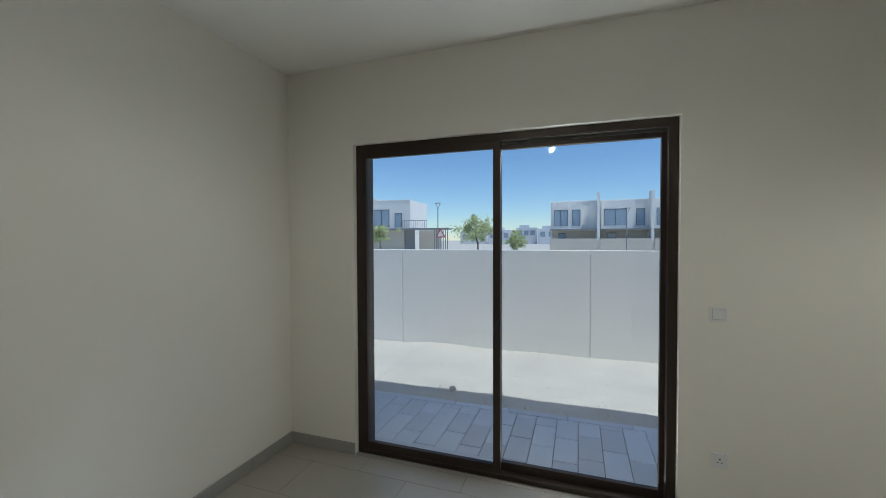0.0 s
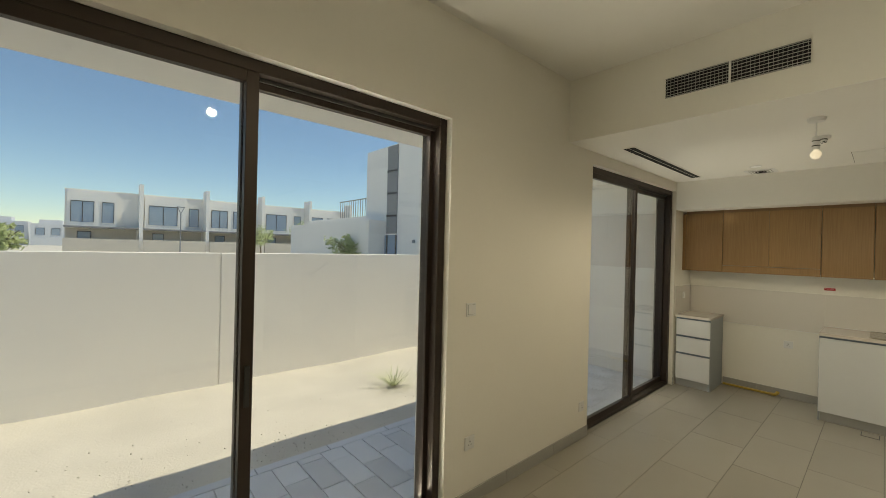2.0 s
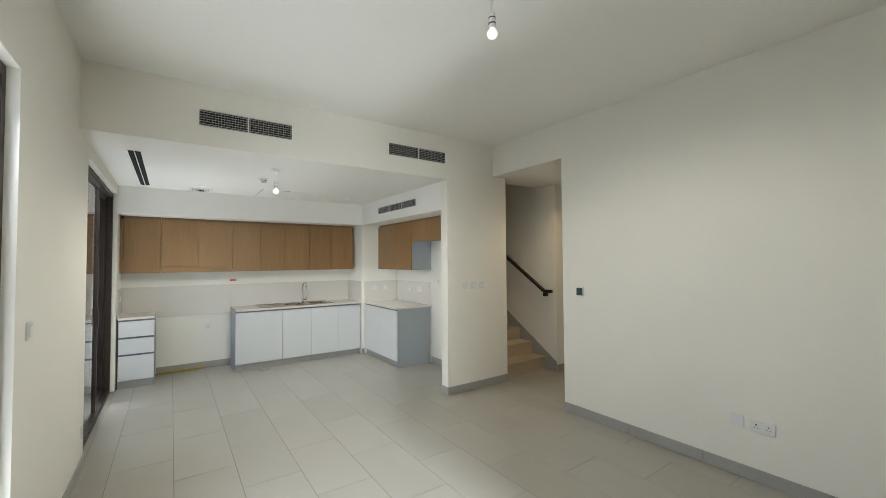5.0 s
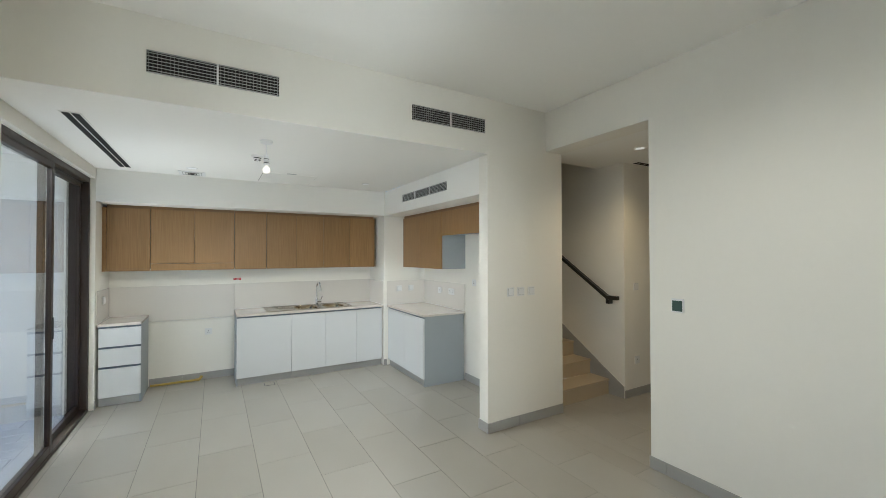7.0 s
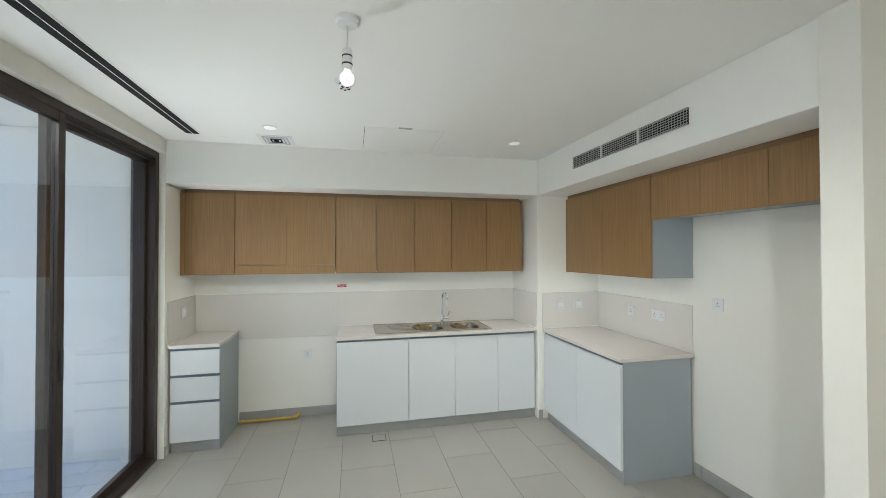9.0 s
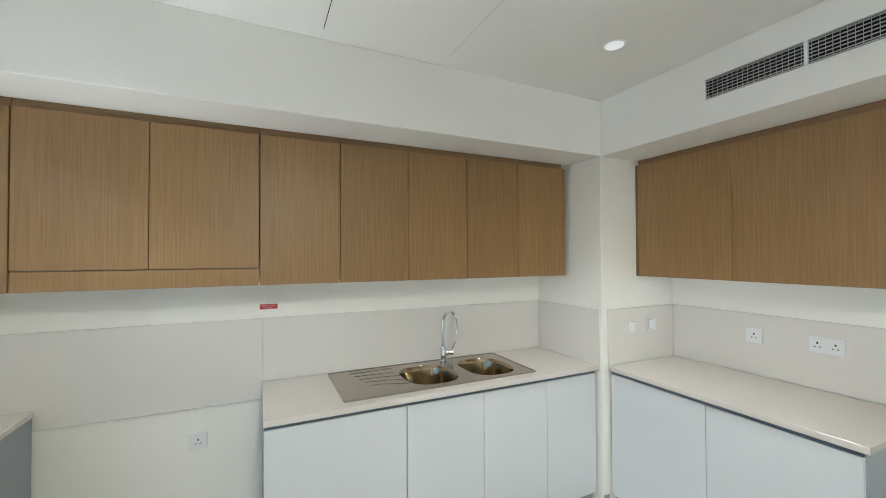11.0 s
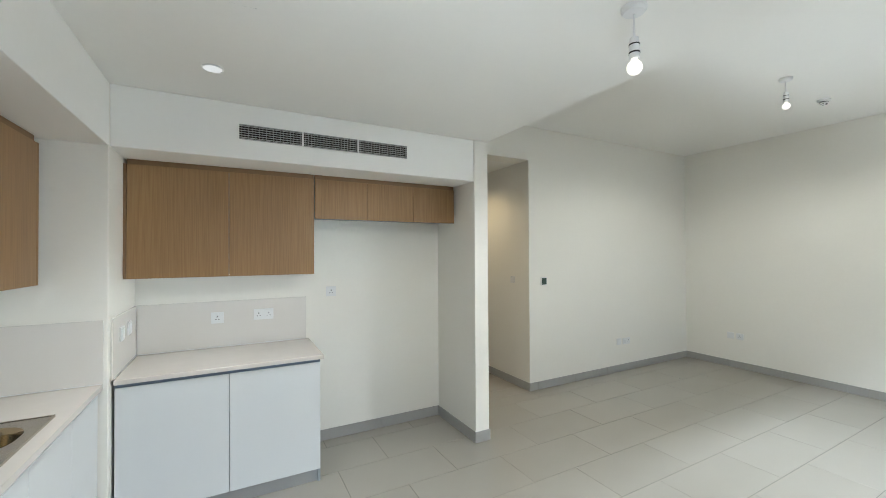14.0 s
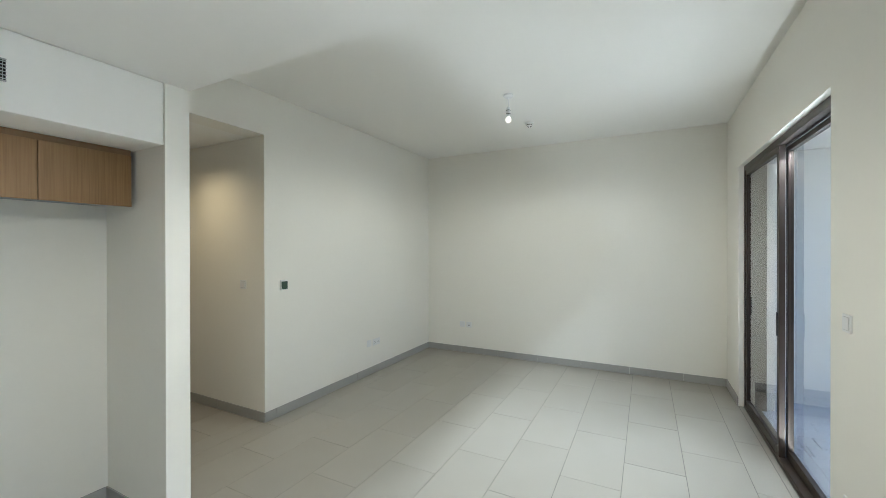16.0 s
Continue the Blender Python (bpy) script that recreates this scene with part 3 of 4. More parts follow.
def base_unit(name, axis, front, a_edges, depth, label, drawers=None, sides=(), inset=(0.001, 0.001), body_top=0.870):
    u = thing(name, label, "base cabinet", "white base cabinets")
    lo, hi = min(a_edges), max(a_edges)

    def b(d0, d1, p0, p1, q0, q1, bev=0.0):
        if axis == "y":
            return box(B(), front + d0, front + d1, p0, p1, q0, q1, bev)
        return box(B(), p0, p1, front - d1, front - d0, q0, q1, bev)

    part("body", b(0.024, depth, lo + inset[0], hi - inset[1], 0.095, body_top), CARCASS, u, "grey carcass")
    part("plinth", b(0.035, 0.05, lo, hi, 0.001, 0.095), PLINTH, u, "brushed aluminium plinth")
    part("grip_channel", b(0.010, 0.0235, lo + 0.001, hi - 0.001, 0.850, 0.872), CHANNEL, u, "dark grip channel")
    edges = sorted(a_edges)
    if drawers:
        for z0, z1 in drawers:
            d = part("drawer", b(0, 0.020, lo + 0.002, hi - 0.002, z0, z1 - 0.022, 0.0012), LACQUER, u, "handleless white drawer front")
            part("grip", b(0.006, 0.0235, lo + 0.002, hi - 0.002, z1 - 0.021, z1 - 0.001), CHANNEL, d)
    else:
        for p0, p1 in zip(edges, edges[1:]):
            part("door", b(0, 0.020, p0 + 0.0015, p1 - 0.0015, 0.097, 0.850, 0.0012), LACQUER, u, "handleless white lacquer door")
    for p0, p1 in sides:
        part("side_panel", b(0.0205, depth, p0, p1, 0.001, 0.872), CARCASS, u, "grey end panel")
    return u


bx = 4.83
base_unit("drawer_unit", "y", bx, (2.52, 2.147), 0.555, "white three-drawer kitchen unit with grey sides", drawers=((0.097, 0.430), (0.432, 0.648), (0.650, 0.872)), sides=((2.145, 2.164),), inset=(0.019, 0.001))
base_unit("base_cabinet", "y", bx, (1.192, 0.54), 0.555, "white handleless base cabinet beside the appliance space", sides=((1.177, 1.194),), inset=(0.001, 0.017), body_top=0.70)
base_unit("base_cabinet", "y", bx, (0.538, 0.092, -0.345, -0.738), 0.555, "white handleless sink base cabinet", body_top=0.70)
by = -0.812
base_unit("base_cabinet", "x", by, (4.775, 4.195, 3.627), 0.60, "white handleless base cabinet with grey end panel", sides=((3.624, 3.644),), inset=(0.019, 0.001))

# worktops
SX0, SX1, SY0, SY1 = 4.872, 5.368, -0.302, 0.843
bm = B()
z0, z1 = 0.873, 0.902
box(bm, 4.813, XE - 0.012, SY1 - 0.03, 1.195, z0, z1)
box(bm, 4.813, XE - 0.012, -0.753, SY0 + 0.03, z0, z1)
box(bm, 4.813, SX0 + 0.03, SY0 + 0.03, SY1 - 0.03, z0, z1)
box(bm, SX1 - 0.02, XE - 0.012, SY0 + 0.03, SY1 - 0.03, z0, z1)
bmesh.ops.remove_doubles(bm, verts=bm.verts, dist=0.0003)
tagged(new("worktop", mesh_of("worktop", bm, QUARTZ)), "beige quartz worktop with sink cut-out", "worktop")
tagged(new("worktop", mesh_of("worktop", box(B(), 4.813, XE - 0.012, 2.143, YN - 0.012, z0, z1, 0.002), QUARTZ)), "short beige quartz worktop on the drawer unit", "worktop")
tagged(new("worktop", mesh_of("worktop", box(B(), 3.604, 4.777, -1.428, -0.796, z0, z1, 0.002), QUARTZ)), "beige quartz worktop beside the fridge space", "worktop")

# splashbacks
def splashback(label, *panels):
    """Panels as boxes, each with a bead of white sealant along its foot."""
    sp = thing("splashback", label, "splashback", "kitchen splashbacks")
    for x0, x1, y0, y1, z0, z1, bead in panels:
        p = part("panel", box(B(), x0, x1, y0, y1, z0, z1, 0.001), SPLASH, sp)
        part("sealant", box(B(), *bead, z0 + 0.0005, z0 + 0.005, 0.0015), PLASTIC, p, "thin white sealant bead")
    return sp


sx = XE - 0.011
splashback("glossy beige splashback behind the sink, in two panels",
           (sx, XE - 0.001, 1.196, YN - 0.011, 0.805, 1.256, (sx - 0.003, sx, 1.20, 2.14)),
           (sx, XE - 0.001, -0.745, 1.1945, 0.9025, 1.256, (sx - 0.004, sx, -0.74, 1.194)))
splashback("glossy beige splashback return by the drawers", (4.82, sx, YN - 0.010, YN - 0.001, 0.9025, 1.256, (4.82, sx - 0.005, YN - 0.014, YN - 0.010)))
splashback("glossy beige splashback return at the column", (4.81, XE - 0.012, -0.754, -0.745, 0.9025, 1.256, (4.815, sx - 0.005, -0.745, -0.741)))
splashback("glossy beige splashback with sockets over the worktop", (3.625, 4.779, -1.439, -1.430, 0.9025, 1.256, (3.63, 4.775, -1.430, -1.426)))
splashback("glossy beige splashback return with switches", (4.780, 4.789, -1.429, -0.80, 0.9025, 1.256, (4.776, 4.780, -1.425, -0.81)))


# ---- sink ----
def rounded(cx, cy, hx, hy, r, n=6):
    pts = []
    for qx, qy, a0 in ((1, 1, 0), (-1, 1, 90), (-1, -1, 180), (1, -1, 270)):
        for k in range(n + 1):
            a = radians(a0 + 90 * k / n)
            pts.append((cx + qx * (hx - r) + r * math.cos(a), cy + qy * (hy - r) + r * math.sin(a)))
    return pts


sink = thing("kitchen_sink", "stainless steel double bowl sink with grooved drainer", "sink", at=(0, 0, 0.902))
B1, B2 = (5.100, 0.308, 0.180, 0.158), (5.100, -0.080, 0.185, 0.150)
# deck: a thin sheet with two rounded cut-outs, filled between outlines
bm = B()
loops = []
for pts in (rounded((SX0 + SX1) / 2, (SY0 + SY1) / 2, (SX1 - SX0) / 2, (SY1 - SY0) / 2, 0.012, 3), rounded(*B1, 0.125, 8), rounded(*B2, 0.125, 8)):
    vs = [bm.verts.new((x, y, 0.006)) for x, y in pts]
    loops.append([bm.edges.new((vs[k], vs[(k + 1) % len(vs)])) for k in range(len(vs))])
bmesh.ops.triangle_fill(bm, use_beauty=True, use_dissolve=False, edges=[e for l in loops for e in l])
part("deck", bm, STEEL, sink, "brushed steel deck")
bm = B()
ring_o = rounded((SX0 + SX1) / 2, (SY0 + SY1) / 2, (SX1 - SX0) / 2 + 0.001, (SY1 - SY0) / 2 + 0.001, 0.012, 3)
ring_i = rounded((SX0 + SX1) / 2, (SY0 + SY1) / 2, (SX1 - SX0) / 2 - 0.009, (SY1 - SY0) / 2 - 0.009, 0.010, 3)
lv = []
for pts, z in ((ring_o, 0.0005), (ring_o, 0.008), (ring_i, 0.0085), (ring_i, 0.0055)):
    lv.append([bm.verts.new((x, y, z)) for x, y in pts])
for a, b in zip(lv, lv[1:]):
    for k in range(len(a)):
        bm.faces.new((a[k], a[(k + 1) % len(a)], b[(k + 1) % len(a)], b[k]))
part("rim", bm, STEEL, sink, "raised steel rim")
for cx, cy, hx, hy in (B1, B2):
    bm = B()
    lv = []
    for shrink, z in ((0.0, 0.006), (0.004, 0.001), (0.010, -0.02), (0.018, -0.10), (0.028, -0.132), (0.055, -0.148), (0.10, -0.152)):
        r = max(0.02, 0.125 - shrink * 0.5)
        lv.append([bm.verts.new((x, y, z)) for x, y in rounded(cx, cy, hx - shrink, hy - shrink, min(r, hy - shrink - 0.002), 8)])
    for a, b in zip(lv, lv[1:]):
        for k in range(len(a)):
            bm.faces.new((a[k], a[(k + 1) % len(a)], b[(k + 1) % len(a)], b[k]))
    bm.faces.new(lv[-1])
    bowl = part("bowl", bm, BOWL_REFLECTION, sink, "polished steel bowl with golden reflections in its colour", smooth=True)
    part("drain", lathe(B(), [(0.040, -0.1515), (0.040, -0.1485), (0.032, -0.1485), (0.030, -0.1505)], cx, cy, 0), CHROME, bowl, smooth=True)
for k in range(5):
    xx = 5.30 - 0.062 * k
    pts = [(xx - 0.03 * (1 - s) ** 2 * (k - 0.5) * 0.6, 0.47 + 0.26 * s * (1 - 0.06 * k), 0.0065) for s in [i / 8 for i in range(9)]]
    part("groove", tube(B(), pts, 0.0016, 6), STEEL, sink, "pressed drainer ridge")

tap = thing("kitchen_tap", "chrome swan-neck mixer tap on the sink deck", "tap", at=(5.318, 0.110, 0.908))
part("base", lathe(B(), [(0.024, 0.0005), (0.024, 0.006), (0.0185, 0.010), (0.0185, 0.082), (0.014, 0.092), (0.0115, 0.098)]), CHROME, tap, smooth=True)
arc = [(0, 0, 0.10), (0, 0, 0.26)] + [(-0.075 + 0.075 * math.cos(radians(a)), -0.02 * math.sin(radians(a / 2)), 0.26 + 0.075 * math.sin(radians(a))) for a in range(15, 181, 15)]
arc += [(-0.152, -0.022, 0.245)]
part("spout", tube(B(), arc, 0.011, 14), CHROME, tap, smooth=True)
part("aerator", tube(B(), [(-0.152, -0.022, 0.25), (-0.155, -0.022, 0.205)], 0.0135, 14), CHROME, tap, smooth=True)
part("valve", tube(B(), [(0.0, -0.01, 0.050), (-0.008, -0.066, 0.052)], 0.0165, 14), CHROME, tap, smooth=True)
part("lever", tube(B(), [(-0.006, -0.056, 0.055), (-0.012, -0.066, 0.085), (-0.026, -0.078, 0.125)], 0.0045, 8), CHROME, tap, smooth=True)

# red warning sign
sign = thing("warning_sign", "small red sign with two white text lines", "sign", at=(XE, 1.162, 1.319))
part("sign_plate", box(B(), -0.003, -0.0005, -0.046, 0.046, -0.014, 0.014), RED, sign)
for dz, w in ((0.005, 0.038), (-0.006, 0.022)):
    bm = B()
    n = int(w / 0.0045)
    for k in range(n):
        if k % 5 == 4:
            continue
        c = -w + (k + 0.5) * 2 * w / n
        box(bm, -0.0036, -0.003, c - 0.00138, c + 0.0028, dz - 0.0028, dz + 0.0028)
    part("text_bar", bm, SIGN_WHITE, sign)

# gas pipe stub on the floor of the appliance space
gas = thing("gas_pipe", "yellow capped gas pipe lying along the skirting", "pipe", at=(5.34, 1.6, 0))
part("tube", tube(B(), [(0.0, 0.52, 0.022), (0.0, 0.02, 0.022)], 0.014, 12), YELLOW, gas, smooth=True)
part("elbow", tube(B(), [(0.0, 0.03, 0.022), (0.0, 0.0, 0.024), (0.012, -0.02, 0.045), (0.02, -0.025, 0.06)], 0.018, 12), YELLOW, gas, smooth=True)
part("valve", cyl(B(), 0.0, 0.022, 0.02, 0.05, 0.019, n=6, axis="y"), BRASS, gas)

drain = thing("floor_drain", "square tiled floor drain in front of the sink unit", "floor drain", at=(4.75, 0.82, 0))
part("frame", box(B(), -0.062, 0.062, -0.062, 0.062, 0.0005, 0.0022), DARK, drain)
part("insert", box(B(), -0.055, 0.055, -0.055, 0.055, 0.0022, 0.0034), TILE, drain)

# ---- stairs ----
stairs = thing("staircase", "beige tiled stairs rising beside the hallway", "staircase", at=(0, 0, 0))
for k in range(12):
    x0 = 2.33 + 0.262 * k
    part("riser", box(B(), x0, x0 + 0.262, -2.628, YPS - 0.002, 0.175 * k, 0.175 * (k + 1) - 0.022), STEP, stairs)
    part("tread", box(B(), x0 - 0.012, x0 + 0.262, -2.628, YPS - 0.002, 0.175 * (k + 1) - 0.022, 0.175 * (k + 1), 0.003), STEP, stairs)
bm = B()
pr = [(2.13, 0.0), (2.13, 0.13), (2.95, 0.655), (4.9, 1.96), (4.9, 1.6), (2.6, 0.0)]
f = [bm.verts.new((x, -2.629, z)) for x, z in pr]
b_ = [bm.verts.new((x, -2.619, z)) for x, z in pr]
bm.faces.new(f)
bm.faces.new(b_)
for k in range(6):
    bm.faces.new((f[k], f[(k + 1) % 6], b_[(k + 1) % 6], b_[k]))
part("stringer", bm, SKIRT, stairs, "grey tile stair skirting")
rail = thing("handrail", "black metal handrail fixed to the stair wall", "handrail", at=(0, 0, 0))
bm = B()
for (xa, za), (xb, zb) in (((2.165, 1.145), (2.30, 1.145)), ((2.30, 1.145), (4.6, 2.66))):
    n = [bm.verts.new((x, y, z + dz)) for x, z in ((xa, za), (xb, zb)) for y in (-2.60, -2.55) for dz in (-0.022, 0.022)]
    for q in ((0, 1, 3, 2), (4, 5, 7, 6), (0, 1, 5, 4), (2, 3, 7, 6), (0, 2, 6, 4), (1, 3, 7, 5)):
        bm.faces.new([n[i] for i in q])
part("rail", bm, RAIL, rail)
for x, z in ((2.30, 1.12), (3.4, 1.84)):
    part("bracket", box(B(), x - 0.03, x + 0.02, -2.628, -2.56, z - 0.05, z, 0.004), RAIL, rail)

# ---- garden ----
bm = B()
xs = [-600, -200, -60, -20, -12] + [-8 + 0.35 * k for k in range(40)] + [6.5, 9, 14, 30, 80, 200, 600]
ys = [-600, -100, -20, -6, 2.0] + [2.9 + 0.16 * k for k in range(24)] + [7.2, 9, 14, 30, 60, 120, 300, 700]
grid = []
for y in ys:
    row = []
    for x in xs:
        z = GROUND - 0.012
        if -8 < x < 6 and 4.1 < y < 6.7:
            z += 0.035 * noise.noise((x * 0.8, y * 0.9, 0)) + 0.016 * noise.noise((x * 3.1, y * 3.3, 2))
            z += 0.05 * max(0.0, (y - 5.9)) * (0.5 + noise.noise((x * 0.7, 3, 1))) - 0.045 * (y - 4.1)
        elif y < 4.1 and y > 2.8 and -8 < x < 6:
            z -= 0.03
        row.append(bm.verts.new((x, y, z)))
    grid.append(row)
for a, b in zip(grid, grid[1:]):
    for k in range(len(a) - 1):
        bm.faces.new((a[k], a[k + 1], b[k + 1], b[k]))
solid("ground", bm, SAND, "pale dry sand ground", "ground", smooth=True)


def boundary(name, x0, x1, y0, y1, joints, axis, top):
    w = tagged(new(name), "cream rendered garden boundary wall with panel joints", "boundary wall", kind="structure")
    part("core", box(B(), x0 + 0.02, x1 - 0.02, y0 + 0.02, y1 - 0.02, -0.5, top - 0.02), RENDER_WALL, w)
    a, b = (x0, x1) if axis == "x" else (y0, y1)
    cuts = [a] + [j for j in joints if a < j < b] + [b]
    for p, q in zip(cuts, cuts[1:]):
        if axis == "x":
            bb = box(B(), p + 0.008, q - 0.008, y0, y1, -0.5, top, 0.006)
        else:
            bb = box(B(), x0, x1, p + 0.008, q - 0.008, -0.5, top, 0.006)
        part("panel", bb, RENDER_WALL, w)
    return w


boundary("boundary_wall_north", -13.0, 5.26, 6.60, 6.76, (-9.5, -6.2, -2.86, 0.48), "x", 1.54)
boundary("boundary_wall_east", 5.10, 5.26, 4.06, 6.595, (5.3,), "y", 1.54)
solid("wing_wall", box(B(), 5.11, 5.65, YOUT + 0.002, 4.05, GROUND - 0.3, 2.72, 0.006), RENDER_WALL, "cream rendered wing wall closing the terrace", "wall")

solid("wing_wall_2", box(B(), -2.30, -2.08, YOUT + 0.002, 4.05, GROUND - 0.3, 2.72, 0.006), RENDER_WALL, "cream rendered wing wall closing the terrace", "wall")

rnd = random.Random(5)
bm = B()
for k in range(900):
    x, y = rnd.uniform(-3.5, 5.2), 4.04 + (rnd.expovariate(3.2) if k % 5 else abs(rnd.gauss(0, 0.9)))
    if y > 6.5:
        continue
    s = rnd.uniform(0.002, 0.009) * (1.5 if k % 23 == 0 else 1.0)
    r = bmesh.ops.create_icosphere(bm, subdivisions=1, radius=s)
    bmesh.ops.transform(bm, matrix=pose(x, y, GROUND + 0.002, rnd.uniform(0, 90), rnd.uniform(0, 90), rnd.uniform(0, 90)) @ Matrix.Diagonal((1, rnd.uniform(0.6, 1), 0.6, 1)), verts=r["verts"])
tagged(new("pebbles", mesh_of("pebbles", bm, STONE)), "scattered small stones on the sand", "pebbles", kind="stuff")


def grass_tuft(x, y):
    t = thing("grass_tuft", "sparse green grass tuft growing in the sand", "grass", at=(x, y, GROUND - 0.05))
    bm = B()
    rr = random.Random(3)
    for k in range(120):
        a = rr.uniform(0, 2 * math.pi)
        l = rr.uniform(0.12, 0.36)
        out = rr.uniform(0.10, 0.60)
        w = 0.0032
        d = Vector((math.cos(a), math.sin(a), 0))
        sd = Vector((-d.y, d.x, 0)) * w
        p0 = d * rr.uniform(0, 0.05)
        p1 = p0 + d * out * 0.5 + Vector((0, 0, l * 0.55))
        p2 = p0 + d * out + Vector((0, 0, l * 0.5))
        v = [bm.verts.new(q) for q in (p0 - sd, p0 + sd, p1 + sd * 0.7, p1 - sd * 0.7, p2)]
        bm.faces.new((v[0], v[1], v[2], v[3]))
        bm.faces.new((v[3], v[2], v[4]))
    part("blades", bm, GRASS, t)


grass_tuft(2.2, 5.02)
rock = thing("rock", "pale fist-sized rock lying on the sand", "rock", at=(-1.15, 4.33, GROUND + 0.015))
bm = B()
bmesh.ops.create_icosphere(bm, subdivisions=2, radius=0.045)
for v in bm.verts:
    v.co *= 1.0 + 0.35 * noise.noise(v.co * 14)
    v.co.z *= 0.7
part("stone", bm, SAND, rock)


# ---- trees, lamps and houses beyond the wall ----
def tree(x, y, h, r, seed):
    t = thing("tree", "young street tree with sparse light green crown", "tree", "street trees", at=(x, y, GROUND))
    rr = random.Random(seed)
    bm = B()
    tube(bm, [(0, 0, 0), (0.05, 0, h * 0.25), (0, 0.04, h * 0.5), (0.02, 0, h * 0.75)], 0.06, 7)
    for k in range(7):
        a = rr.uniform(0, 6.28)
        z = h * rr.uniform(0.35, 0.6)
        tube(bm, [(0, 0, z), (math.cos(a) * r * 0.4, math.sin(a) * r * 0.4, z + h * 0.16), (math.cos(a) * r * 0.75, math.sin(a) * r * 0.75, z + h * 0.27)], 0.022, 5)
    part("trunk", bm, BARK, t)
    bm = B()
    clumps = [(Vector((rr.gauss(0, 0.42), rr.gauss(0, 0.42), rr.gauss(0, 0.5))), rr.uniform(0.16, 0.36)) for _ in range(34)]
    for c, cr in clumps:
        c = Vector((c.x * r, c.y * r, h * 0.66 + c.z * h * 0.26))
        for k in range(46):
            p = c + Vector((rr.gauss(0, 1), rr.gauss(0, 1), rr.gauss(0, 0.8))) * cr * r * 0.5
            if p.z < h * 0.3:
                continue
            e1 = Vector((rr.uniform(-1, 1), rr.uniform(-1, 1), rr.uniform(-1, 1))).normalized()
            e2 = e1.orthogonal().normalized()
            s = rr.uniform(0.07, 0.14)
            v = [bm.verts.new(p + q) for q in (-e1 * s, e2 * s * 0.45, e1 * s, -e2 * s * 0.45)]
            bm.faces.new(v)
    part("crown", bm, LEAF, t, "airy crown of small leaves")


tree(-7.0, 29.0, 3.8, 1.35, 1)
tree(-4.6, 33.0, 2.6, 0.8, 2)
tree(12.3, 45.0, 3.8, 1.8, 3)
tree(17.0, 45.0, 4.3, 2.1, 4)
tree(13.0, 26.0, 2.5, 1.3, 5)
tree(-20.2, 38.0, 3.6, 1.2, 6)
tree(9.9, 20.6, 2.5, 1.2, 7)


def street_lamp(x, y, h):
    l = thing("street_lamp", "slim dark street lamp with triangular head", "street lamp", "street lamps", at=(x, y, GROUND))
    part("pole", cyl(B(), 0, 0, 0, h - 0.6, 0.06, 0.045, 10), FACADE_GREY, l)
    bm = B()
    tube(bm, [(0, 0, h - 0.6), (-0.28, 0, h)], 0.03, 6)
    tube(bm, [(0, 0, h - 0.6), (0.28, 0, h)], 0.03, 6)
    tube(bm, [(-0.32, 0, h), (0.32, 0, h)], 0.045, 6)
    part("head", bm, FACADE_GREY, l)


street_lamp(-13.8, 39.0, 5.7)
street_lamp(5.0, 44.0, 5.0)

rs = thing("road_sign", "triangular warning road sign on a post", "road sign", at=(-12.8, 37.0, GROUND))
part("post", cyl(B(), 0, 0, 0, 2.9, 0.03, n=8), FACADE_GREY, rs)
bm = B()
v = [bm.verts.new((0.62 * math.cos(radians(a)), dy, 2.35 + 0.62 * math.sin(radians(a)))) for dy in (-0.03, 0.0) for a in (90, 210, 330)]
bm.faces.new(v[:3])
bm.faces.new(v[3:])
for k in range(3):
    bm.faces.new((v[k], v[(k + 1) % 3], v[3 + (k + 1) % 3], v[3 + k]))
part("sign_border", bm, RED, rs)
bm = B()
v = [bm.verts.new((0.42 * math.cos(radians(a)), -0.034, 2.35 + 0.42 * math.sin(radians(a)))) for a in (90, 210, 330)]
bm.faces.new(v)
part("sign_face", bm, SIGN_WHITE, rs)


def window(parent, x0, x1, y, z0, z1, mull=1):
    # sky reflection is in the pane's blue colour
    w = part("window", box(B(), x0, x1, y - 0.02, y + 0.02, z0, z1), SKY_TINT_GLASS, parent, "glazed window with sky reflection in its colour")
    part("frame", box(B(), x0 - 0.05, x1 + 0.05, y - 0.05, y - 0.021, z1, z1 + 0.07), FRAME2, w)
    part("frame", box(B(), x0 - 0.05, x0, y - 0.05, y - 0.021, z0, z1), FRAME2, w)
    part("frame", box(B(), x1, x1 + 0.05, y - 0.05, y - 0.021, z0, z1), FRAME2, w)
    for k in range(mull):
        c = x0 + (k + 1) * (x1 - x0) / (mull + 1)
        part("mullion", box(B(), c - 0.03, c + 0.03, y - 0.05, y - 0.021, z0, z1), FRAME2, w)
    return w


